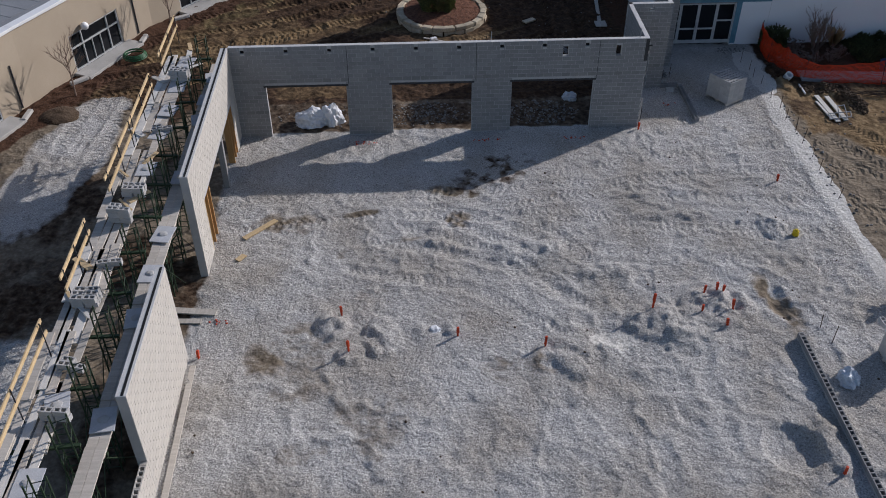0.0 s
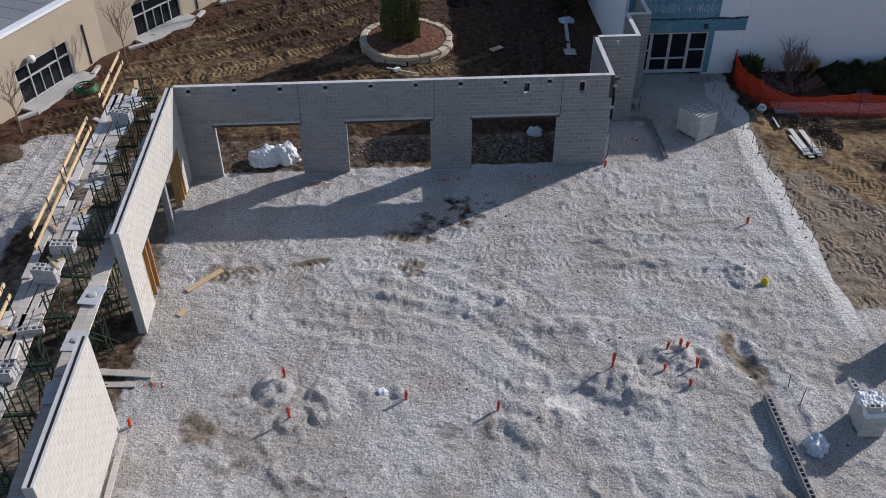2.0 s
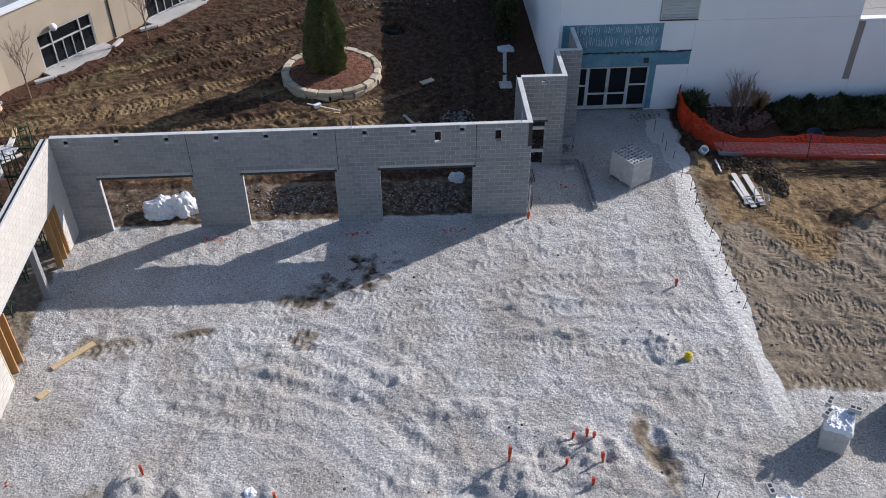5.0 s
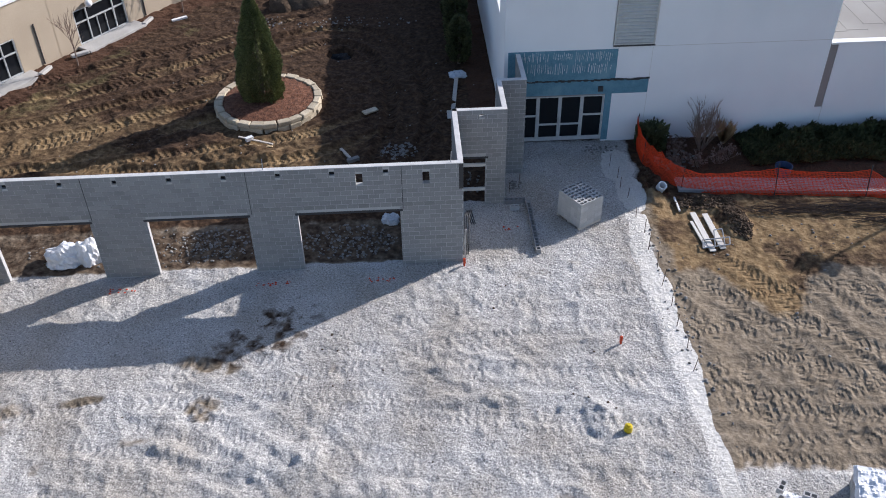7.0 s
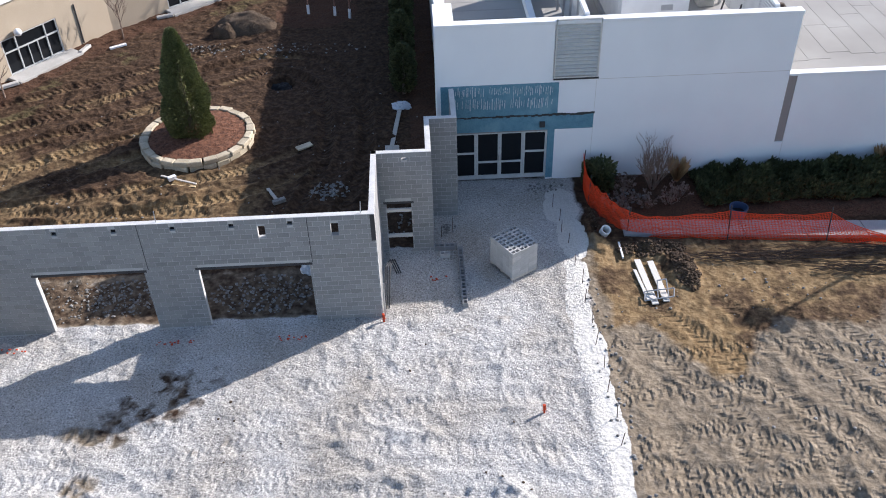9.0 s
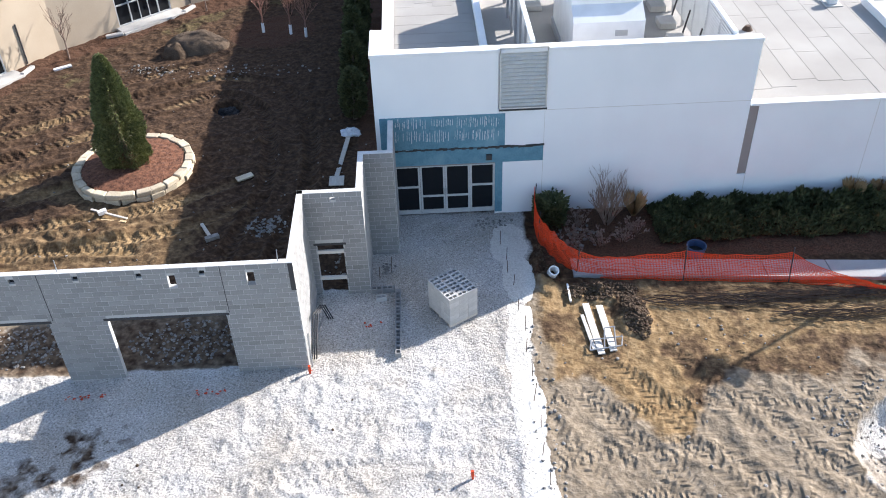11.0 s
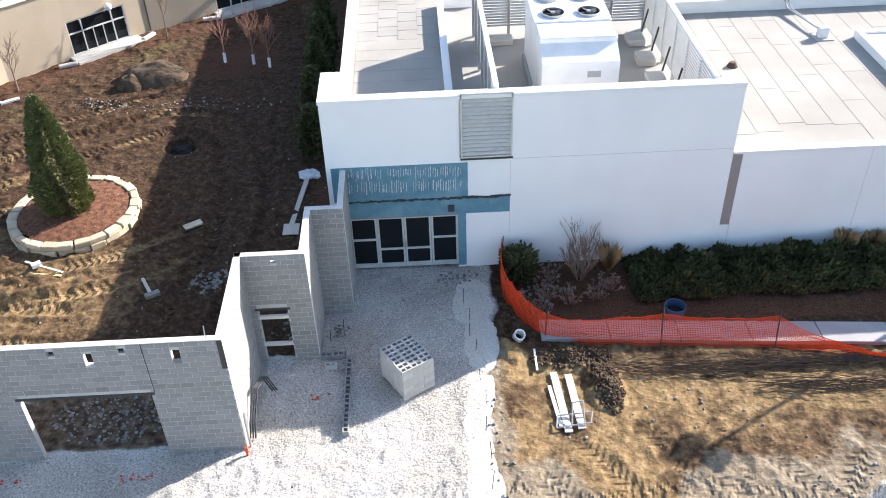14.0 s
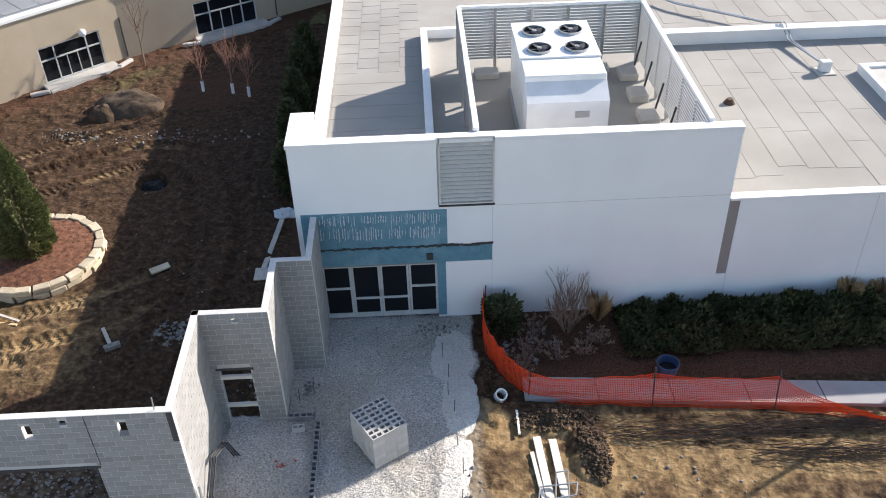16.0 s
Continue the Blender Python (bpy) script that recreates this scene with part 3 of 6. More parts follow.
    l.new(h2.outputs[0], h3.inputs[3])
    # tyre tread, deep in earth and shallow in stone
    lug, grip, tread = n.new("ShaderNodeAttribute"), n.new("ShaderNodeMapRange"), n.new("ShaderNodeMath")
    lug.attribute_name = "lug"
    grip.inputs["To Min"].default_value, grip.inputs["To Max"].default_value = 0.4, 0.17
    l.new(firm.outputs["Fac"], grip.inputs["Value"])
    tread.operation = "MULTIPLY_ADD"
    l.new(lug.outputs["Fac"], tread.inputs[0])
    l.new(grip.outputs["Result"], tread.inputs[1])
    l.new(h3.outputs[0], tread.inputs[2])
    bp = n.new("ShaderNodeBump")
    bp.inputs["Strength"].default_value = 0.9
    bp.inputs["Distance"].default_value = 0.10
    l.new(tread.outputs[0], bp.inputs["Height"])
    l.new(bp.outputs["Normal"], p.inputs["Normal"])
    return m


gm.materials.append(ground_material())
tagged(new("ground", gm), "pale crushed stone pad amid churned brown site soil", "ground", kind="structure")


def ground_z(x, y):
    i = int(np.clip(np.searchsorted(gx, x), 1, nx - 1))
    j = int(np.clip(np.searchsorted(gy, y), 1, ny - 1))
    return float(Z[j - 1:j + 1, i - 1:i + 1].mean())


# ---- block walls ----
COURSE, MODULE = 0.2044, 0.4064
BLOCKS = []


def cmu_wall(name, m, length, depth, height, openings, label, material=M_BLOCK, dark=(), cap=M_CAP):
    """A masonry wall along local x. openings: x0, x1, z0, z1. The blocks follow later as pieces of their own."""
    bm = bmnew()
    us = sorted({0, length, *[v for o in openings for v in o[:2]]})
    for a, b in zip(us, us[1:]):
        cuts = sorted([o for o in openings if o[0] <= a + 1e-6 and o[1] >= b - 1e-6], key=lambda o: o[2])
        z = -0.3
        for o in cuts:
            if o[2] > z + 1e-6:
                box(bm, a, b, 0.007, depth - 0.007, z, o[2])
            z = o[3]
        top = height - 0.004 if cap is not None else height - 0.20
        if z < top:
            box(bm, a, b, 0.007, depth - 0.007, z, top)
    bmesh.ops.remove_doubles(bm, verts=bm.verts, dist=0.0005)
    ob = link(name, bm, M_MORTAR)
    ob.matrix_basis = m
    tagged(ob, label, "wall", kind="structure")
    # bedded mortar along the top
    tops = [o for o in openings if o[3] >= height - 0.01]
    us = sorted({0, length, *[v for o in tops for v in o[:2]]})
    for a, b in zip(us, us[1:]):
        if cap is None or any(o[0] <= a + 1e-6 and o[1] >= b - 1e-6 for o in tops):
            continue
        bm = bmnew()
        box(bm, a, b, -0.002, depth + 0.002, height - 0.006, height + 0.012, bevel=0.004)
        part("top_course", bm, cap, ob, "pale mortar bed along the wall top")
    BLOCKS.append((ob, length, depth, height, openings, material, dark))
    return ob


front_open = [(1.45, 5.12, -0.3, 2.68), (7.2, 10.92, -0.3, 2.68), (12.77, 16.58, -0.3, 2.68)]
pockets = [(0.51 + 1.94 * i, 0.69 + 1.94 * i, 4.29, 4.46) for i in range(9)]
slots = [(15.02, 15.28, 3.82, 4.32), (17.45, 17.71, 3.78, 4.30)]
wall_front = cmu_wall("wall_front", pose(-18.94, 0, 0), 18.94, 0.2, 4.6, front_open + slots + pockets, "grey concrete block wall with three wide openings, standing on crushed stone", dark=(6, 14))
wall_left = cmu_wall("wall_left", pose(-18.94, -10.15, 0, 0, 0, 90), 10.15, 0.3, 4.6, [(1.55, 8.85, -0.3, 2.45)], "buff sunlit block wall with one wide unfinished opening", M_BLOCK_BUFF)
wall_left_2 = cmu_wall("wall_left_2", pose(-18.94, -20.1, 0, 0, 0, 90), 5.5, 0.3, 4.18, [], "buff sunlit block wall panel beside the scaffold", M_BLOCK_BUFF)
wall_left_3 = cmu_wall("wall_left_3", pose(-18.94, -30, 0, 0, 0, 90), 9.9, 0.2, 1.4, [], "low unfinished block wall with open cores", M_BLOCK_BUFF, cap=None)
wall_entry_side = cmu_wall("wall_entry_side", pose(0, 0.2, 0, 0, 0, 90), 3.73, 0.2, 4.6, [], "sunlit concrete block return wall", dark=(6, 14))
wall_entry = cmu_wall("wall_entry", pose(-0.2, 3.73, 0), 2.2, 0.2, 4.6, [(0.43, 1.38, -0.3, 2.45), (1.10, 1.30, 4.28, 4.44)], "concrete block wall with a braced doorway", dark=(6,))
wall_entry_back = cmu_wall("wall_entry_back", pose(2.0, 3.93, 0, 0, 0, 90), 2.17, 0.2, 4.6, [], "concrete block return wall")
wall_porch = cmu_wall("wall_porch", pose(1.8, 6.1, 0), 1.27, 0.2, 4.6, [], "concrete block wall beside the glazed entrance")
wall_porch_side = cmu_wall("wall_porch_side", pose(3.07, 6.3, 0, 0, 0, 90), 2.15, 0.2, 4.6, [], "concrete block wall end against the white building")
wall_low = cmu_wall("wall_low", pose(2.75, -25.0, 0.1, 0, 0, 90), 10.35, 0.2, 0.21, [], "low course of hollow blocks in a stone bed", cap=None)
wall_low_2 = cmu_wall("wall_low_2", pose(3.1, 0.3, 0, 0, 0, 90), 3.4, 0.2, 0.21, [], "first course of hollow blocks", cap=None)
wall_low_3 = cmu_wall("wall_low_3", pose(2.0, 3.72, 0), 0.9, 0.2, 0.21, [], "first course of hollow blocks", cap=None)

# black box in each pocket, its colour standing in for shade
for a, b, c, d in pockets:
    bm = bmnew()
    box(bm, a - 18.94 - 0.01, b - 18.94 + 0.01, 0.10, 0.17, c - 0.01, d + 0.01)
    tagged(link("joist_pocket", bm, M_BLACK), "black backing that paints the shade inside a joist pocket", "pocket", "joist pockets", "structure")
# steel lintels over the wide openings, control joints, painted shade of the corner notch
for a, b, _, z in front_open:
    bm = bmnew()
    box(bm, a - 18.94 - 0.1, b - 18.94 + 0.1, -0.012, 0.19, z - 0.09, z + 0.006, bevel=0.004)
    tagged(link("lintel", bm, M_DARK), "dark steel lintel over a wall opening", "lintel", "lintels of the front wall", "structure")
for x, z0 in ((-7.85, 2.7), (-2.25, 2.7), (-13.7, 2.7)):
    bm = bmnew()
    box(bm, x - 0.012, x + 0.012, -0.004, 0.004, z0, 4.58)
    tagged(link("control_joint", bm, M_DARK), "dark sealant line between two wall panels", "joint", "control joints", "structure")
# no recess is cut here: a dark slab paints the notch's shade
bm = bmnew()
box(bm, -0.16, -0.003, -0.006, 0.05, 3.5, 4.58)
tagged(link("joist_seat", bm, M_DARK), "dark slab painting the shade of a notch at the wall corner", "pocket", kind="structure")
for y0, y1, z in ((-10.15, 0, 4.6), (-20.1, -14.6, 4.18)):
    bm = bmnew()
    box(bm, -19.10, -19.02, y0 + 0.02, y1 - 0.02, z + 0.002, z + 0.02)
    tagged(link("cavity", bm, M_BLACK), "black insulation cavity along the wall top", "insulation", kind="structure")


# ---- white building ----
FY = 8.47
white = thing("white_building", pose(9.7, FY, 0), "white stucco school building with a tall front parapet", "building")


def wpart(name, boxes, material, label="", bevel=0.0, parent=None):
    for b in boxes:
        bm = bmnew()
        box(bm, b[0] - 9.7, b[1] - 9.7, b[2] - FY, b[3] - FY, b[4], b[5], bevel=bevel)
        part(name, bm, material, parent or white, label)


ROOF = 4.65
wpart("wall", [(2.385, 3.0, FY, FY + 0.35, 0, 7.18), (3.0, 7.0, FY, FY + 0.35, 2.62, 7.18), (7.0, 7.1, FY, FY + 0.35, 0, 7.18), (7.1, 8.95, FY, FY + 0.35, 0, 4.86), (7.1, 8.95, FY + 0.12, FY + 0.35, 4.86, 7.18),
               (8.95, 16.84, FY, FY + 0.35, 0, 7.18)], M_WHITE, "tall white stucco front")
wpart("wall", [(2.385, 3.1, FY + 0.35, 10.6, 0, 7.18)], M_WHITE)
wpart("wall", [(2.6, 3.0, 10.6, 46, 0, 4.74)], M_WHITE, "long side wall with a low parapet")
wpart("wall", [(17.22, 40, FY + 0.02, FY + 0.35, 0, 4.5)], M_WHITE, "lower white stucco wing wall")
wpart("coping", [(2.35, 16.87, FY - 0.03, FY + 0.40, 7.18, 7.32), (2.35, 3.14, FY + 0.40, 10.63, 7.18, 7.32)], M_COPING, "white metal coping", 0.01)
wpart("coping", [(2.57, 3.08, 10.63, 46, 4.74, 4.84)], M_COPING, "", 0.01)
wpart("coping", [(16.88, 40, FY - 0.03, FY + 0.36, 4.5, 4.6)], M_COPING, "grey-white roof edge trim", 0.01)
wpart("panel_joint", [(8.96, 16.83, FY - 0.003, FY + 0.01, 4.74, 4.76)], M_LOUVER)
wpart("panel_joint", [(8.895, 8.91, FY - 0.003, FY + 0.01, 0, 4.7)], M_LOUVER)
wpart("panel_joint", [(21.9, 21.92, FY + 0.016, FY + 0.03, 0, 4.5)], M_LOUVER)
wpart("panel_joint", [(17.2, 17.215, FY + 0.0, FY + 0.03, 0, 1.4)], M_LOUVER)
wpart("recess", [(16.84, 17.22, FY + 0.06, FY + 0.35, 0, 4.5)], mat("brown_grey_recess", (0.27, 0.235, 0.22), (0.34, 0.30, 0.28), 1, 20), "brown-grey recessed strip")
wpart("wall", [(16.84, 17.22, FY + 0.012, FY + 0.06, 0, 1.36)], M_WHITE)
# roof decks
wpart("roof", [(3.0, 17.0, FY + 0.35, 46, ROOF - 0.25, ROOF)], M_ROOF, "pale membrane roof")
wpart("roof", [(17.0, 40, FY + 0.35, 46, 4.1, 4.42)], M_ROOF, "pale membrane roof of the lower wing")
random.seed(11)
for (xa, xb, ya, yb, z, turn) in ((3.15, 6.7, 9.0, 30, ROOF, False), (17.2, 29, 9.0, 20.8, 4.42, True), (17.2, 36, 22.2, 34, 4.42, True)):
    if turn:
        x = xa
        while x < xb - 0.5:
            y = ya + random.uniform(0, 2)
            while y < yb:
                ln = random.uniform(2.5, 5)
                wpart("roof_sheet", [(x + 0.012, x + 0.99, y, min(y + ln, yb), z, z + 0.012)], M_ROOF)
                y += ln + 0.02
            x += 1.0
    else:
        y = ya
        while y < yb - 0.5:
            if y < 19:
                wpart("roof_sheet", [(xa, xb, y + 0.012, y + 0.99, z, z + 0.012)], M_ROOF)
            else:
                for x in range(4):
                    o = 0.45 * (x % 2)
                    wpart("roof_sheet", [(xa + 0.9 * x + 0.01, xa + 0.9 * x + 0.89, y + o + 0.01, y + o + 0.95, z, z + 0.012)], M_ROOF)
            y += 1.0
# curbs and raised edges on the roofs
wpart("roof_curb", [(6.82, 7.12, FY + 0.36, 22.6, ROOF, ROOF + 0.42), (7.12, 8.5, 22.3, 22.6, ROOF, ROOF + 0.42)], M_COPING, "white sheet-metal roof curb", 0.01)
wpart("roof_curb", [(17.0, 29.6, 21.0, 21.35, 4.42, 5.0), (29.3, 29.6, 12, 21.0, 4.42, 5.0), (17.0, 29.6, 20.9, 21.45, 4.98, 5.04)], M_COPING, "white sheet-metal expansion curb", 0.01)
wpart("skylight", [(24.95, 25.2, 12.0, 17.7, 4.42, 4.8), (25.2, 29, 17.4, 17.7, 4.42, 4.8)], M_COPING, "raised hatch curb", 0.01)
wpart("skylight_top", [(25.2, 29, 12.0, 17.4, 4.5, 4.7)], M_CONCRETE)

# equipment yard screens
screen = thing("roof_screen", pose(8.4, 19.0, ROOF), "grey louvered metal screen enclosing rooftop equipment", "screen")


def screen_side(x0, y0, x1, y1, n):
    d = Vector((x1 - x0, y1 - y0, 0))
    L = d.length
    a = math.degrees(math.atan2(d.y, d.x))
    m = pose(x0 - 8.4, y0 - 19.0, 0, 0, 0, a)
    bm = bmnew()
    box(bm, 0, L, -0.09, 0.09, 2.66, 2.78, m, 0.01)
    part("top_rail", bm, M_COPING, screen, "white capped top rail")
    for i in range(n + 1):
        bm = bmnew()
        u = L * i / n
        box(bm, u - 0.06, u + 0.06, 0.0, 0.12, 0.03, 2.66, m)
        part("post", bm, M_STEEL, screen)
    for i in range(n):
        u0, u1 = L * i / n + 0.07, L * (i + 1) / n - 0.07
        bm = bmnew()
        for k in range(17):
            z = 0.45 + k * 0.13
            box(bm, u0, u1, -0.05, 0.03, z, z + 0.085, m @ pose(0, 0, 0, 0, 0, 0))
        part("louver_panel", bm, M_SCREEN, screen)


screen_side(8.4, FY + 0.42, 8.4, 19.0, 6)
screen_side(8.4, 19.0, 15.92, 19.0, 5)
screen_side(15.92, 19.0, 15.92, FY + 0.42, 6)
for i in range(5):
    blk = thing("ballast_block", pose(14.9, 9.6 + 1.9 * i, ROOF), "weathered concrete ballast block on the roof", "ballast", "ballast blocks in the equipment yard")
    bm = bmnew()
    box(bm, 0, 0.75, 0, 0.9, 0, 0.3, bevel=0.03)
    part("block", bm, M_CONCRETE, blk)
    bm = bmnew()
    tube(bm, [(0.7, 0.9, 0.02), (0.95, 0.95, 1.3)], 0.04)
    part("brace", bm, M_DARK, blk)
for i in range(3):
    blk = thing("ballast_block", pose(9.0 + 2.3 * i, 17.9, ROOF), "weathered concrete ballast block on the roof", "ballast", "ballast blocks in the equipment yard")
    bm = bmnew()
    box(bm, 0, 1.0, 0, 0.7, 0, 0.25, bevel=0.03)
    part("block", bm, M_CONCRETE, blk)

# packaged rooftop unit
ac = thing("rooftop_unit", pose(11.72, 14.2, ROOF), "white packaged rooftop air-conditioning unit with four fans", "hvac unit")
bm = bmnew()
box(bm, -1.42, 1.42, -2.2, 2.25, 0.35, 2.95, bevel=0.03)
part("cabinet", bm, M_WHITE_METAL, ac)
bm = bmnew()
box(bm, -1.46, 1.46, -0.85, 2.3, 2.95, 3.02, bevel=0.01)
part("fan_deck", bm, M_COPING, ac)
bm = bmnew()
vs = [bm.verts.new(p) for p in ((-1.42, -2.2, 2.75), (1.42, -2.2, 2.75), (1.42, -2.95, 2.3), (-1.42, -2.95, 2.3), (-1.42, -2.2, 0.35), (1.42, -2.2, 0.35), (1.42, -2.95, 0.35), (-1.42, -2.95, 0.35))]
for f in ((0, 3, 2, 1), (3, 7, 6, 2), (0, 4, 7, 3), (1, 2, 6, 5), (4, 5, 6, 7), (0, 1, 5, 4)):
    bm.faces.new([vs[i] for i in f])
part("intake_hood", bm, M_WHITE_METAL, ac, "sloped white intake hood")
bm = bmnew()
box(bm, 0.25, 0.75, -2.965, -2.955, 1.7, 1.95)
part("nameplate", bm, M_STEEL, ac)
for i in range(2):
    bm = bmnew()
    box(bm, -1.5 + 2.7 * i, -1.2 + 2.7 * i, -2.9, 2.3, 0.0, 0.35)
    part("curb_rail", bm, M_STEEL, ac)
for fx in (-0.68, 0.68):
    for fy in (-0.2, 1.35):
        bm = bmnew()
        r = bmesh.ops.create_circle(bm, cap_ends=False, segments=28, radius=0.45)["verts"]
        e = bmesh.ops.extrude_edge_only(bm, edges=bm.edges[:])["geom"]
        bmesh.ops.translate(bm, verts=[v for v in e if isinstance(v, bmesh.types.BMVert)], vec=(0, 0, 0.1))
        bmesh.ops.solidify(bm, geom=bm.faces[:], thickness=0.03)
        bmesh.ops.translate(bm, verts=bm.verts, vec=(fx, fy, 3.02))
        fan = part("fan", bm, M_STEEL, ac, "round fan shroud")
        # black disc paints the shaded depth below the blades
        bm = bmnew()
        bmesh.ops.create_circle(bm, cap_ends=True, segments=28, radius=0.43, matrix=Matrix.Translation((fx, fy, 3.025)))
        part("fan_well", bm, M_BLACK, fan)
        for k in range(4):
            bm = bmnew()
            box(bm, 0.08, 0.41, -0.11, 0.11, 0, 0.015, Matrix.Translation((fx, fy, 3.06)) @ pose(0, 0, 0, 18, 0, 90 * k + 20))
            part("fan_blade", bm, M_DARK, fan)
        bm = bmnew()
        bmesh.ops.create_cone(bm, cap_ends=True, segments=12, radius1=0.1, radius2=0.08, depth=0.1, matrix=Matrix.Translation((fx, fy, 3.08)))
        part("hub", bm, M_STEEL, fan)

# conduit, box and vent on the lower roof
cond = thing("roof_conduit", pose(23.6, 17.8, 4.43), "thin steel conduit run across the roof", "conduit")
for o in (0.0, 0.16):
    bm = bmnew()
    tube(bm, [(0, 0.2, 0.25), (-0.6 + o, 2.7, 0.25), (-0.7 + o, 3.5, 0.75), (-1.0 + o, 4.6, 0.3), (-4.4, 7.2 + o, 0.3), (-6.5, 10 + o, 0.3)], 0.04)
    part("pipe", bm, M_STEEL, cond)
jb = thing("junction_box", pose(23.6, 17.8, 4.43), "white box on the pale roof", "electrical box")
bm = bmnew()
box(bm, -0.22, 0.22, -0.18, 0.18, 0.05, 0.5, bevel=0.02)
part("body", bm, M_WHITE_METAL, jb)
bm = bmnew()
box(bm, -0.4, 0.4, -0.4, 0.4, 0, 0.05, bevel=0.01)
part("base", bm, M_CONCRETE, jb)
rv = thing("roof_drain", pose(18.9, 15.4, 4.43), "small rusty roof drain", "drain")
bm = bmnew()
bmesh.ops.create_cone(bm, cap_ends=True, segments=14, radius1=0.24, radius2=0.12, depth=0.2, matrix=Matrix.Translation((0, 0, 0.1)))
part("dome", bm, M_REBAR, rv)

# louver grille, membrane band and canopy scar over the entrance
grille = thing("wall_louver", pose(8.05, FY, 4.86), "cream metal louver grille set in the white wall", "louver")
bm = bmnew()
box(bm, -0.9, 0.9, -0.03, 0.1, 0, 0.05)
box(bm, -0.9, -0.85, -0.03, 0.1, 0.05, 2.5)
box(bm, 0.85, 0.9, -0.03, 0.1, 0.05, 2.5)
box(bm, -0.9, 0.9, -0.03, 0.1, 2.47, 2.52)
part("frame", bm, M_LOUVER, grille)
bm = bmnew()
box(bm, -0.92, 0.92, -0.05, 0.0, -0.07, -0.005)
part("sill", bm, M_DARK, grille)
for k in range(15):
    bm = bmnew()
    box(bm, -0.85, 0.85, -0.06, 0.06, -0.008, 0.008, pose(0, 0.03, 0.14 + 0.16 * k, 38))
    part("blade", bm, M_LOUVER, grille)

scar = thing("membrane_band", pose(5.0, FY, 3.1), "blue waterproofing membrane where a canopy was removed", "membrane")
bm = bmnew()
box(bm, -2.45, 2.38, -0.012, 0.0, 0.12, 1.58)
part("sheet", bm, M_BLUE_BOARD, scar)
bm = bmnew()
box(bm, -2.0, 3.9, -0.016, 0.0, -0.6, 0.08)
box(bm, 2.0, 2.3, -0.014, 0.0, -3.0, -0.6)
part("flashing_strip", bm, M_BLUE_BOARD, scar, "grey-blue flashing strip")
random.seed(5)
for row, (z0, z1) in enumerate(((1.02, 1.5), (0.42, 0.95))):
    for k in range(46):
        bm = bmnew()
        x = -1.85 + k * 0.088 + random.uniform(-0.02, 0.02)
        w, a, b = random.uniform(0.006, 0.02), z0 + random.uniform(0, 0.2), z1 - random.uniform(0, 0.2)
        if random.random() < 0.14 or b - a < 0.08:
            bm.free()
            continue
        c = a + (b - a) * random.uniform(0.35, 0.8)
        box(bm, x - w, x + w, -0.024, -0.012, a, c)
        box(bm, x - w + 0.012, x + w * random.uniform(0.2, 1.4) + 0.012, -0.022, -0.012, c + random.uniform(-0.01, 0.05), b + 0.05)
        part("adhesive_ridge", bm, M_ADHESIVE, scar)
bm = bmnew()
for k in range(40):
    x = -1.95 + k * 0.147
    box(bm, x, x + 0.15, -0.03, -0.004, 0.06 + random.uniform(-0.03, 0.03), 0.14 + random.uniform(-0.03, 0.03))
part("torn_edge", bm, M_DARK, scar, "dark torn canopy edge")
lamp = thing("wall_box", pose(6.75, FY, 2.75), "small dark box on the wall", "electrical box")
bm = bmnew()
box(bm, -0.1, 0.12, -0.1, 0.0, -0.1, 0.15, bevel=0.01)
part("body", bm, M_DARK, lamp)
soff = thing("entrance_header", pose(5.0, FY, 2.45), "bare concrete block header over the entrance", "header")
bm = bmnew()
box(bm, -2.0, 2.0, -0.015, 0.3, 0.0, 0.6)
part("header", bm, M_BLOCK_DARK, soff)

# glazed entrance
door = tagged(new("door_1"), "pale aluminium double doors with dark glass and sidelights", "door", kind="structure")
door.matrix_basis = pose(3.0, FY + 0.06, 0.1)
for i in range(4):
    w = 1.0
    kind = "door_leaf" if i in (1, 2) else "sidelight"
    bm = bmnew()
    x0, x1 = i * w + 0.005, (i + 1) * w - 0.005
    f = 0.075
    box(bm, x0, x0 + f, 0, 0.09, 0.0, 2.33)
    box(bm, x1 - f, x1, 0, 0.09, 0.0, 2.33)
    mid = 0.82 if i in (1, 2) else 1.28
    for z, h in ((0.0, 0.2), (mid, 0.09), (2.25, 0.08)):
        box(bm, x0 + f, x1 - f, 0.004, 0.086, z, z + h)
    leaf = part(kind, bm, M_FRAME, door)
    for z0, z1 in ((0.2, mid), (mid + 0.09, 2.25)):
        bm = bmnew()
        box(bm, x0 + f, x1 - f, 0.035, 0.055, z0, z1)
        part("pane", bm, M_GLASS, leaf)
    if i in (1, 2):
        bm = bmnew()
        hx = x1 - 0.05 if i == 1 else x0 + 0.05
        tube(bm, [(hx, -0.05, 0.95), (hx, -0.05, 1.25)], 0.015)
        part("handle", bm, M_STEEL, leaf)
# black sheet behind the doors, painting the darkness of the lobby
bm = bmnew()
box(bm, 3.0, 7.0, FY + 0.3, FY + 0.34, 0.0, 2.6)
tagged(link("lobby_wall", bm, M_BLACK), "black panel painted as the unlit lobby behind the glass", "wall", kind="structure")

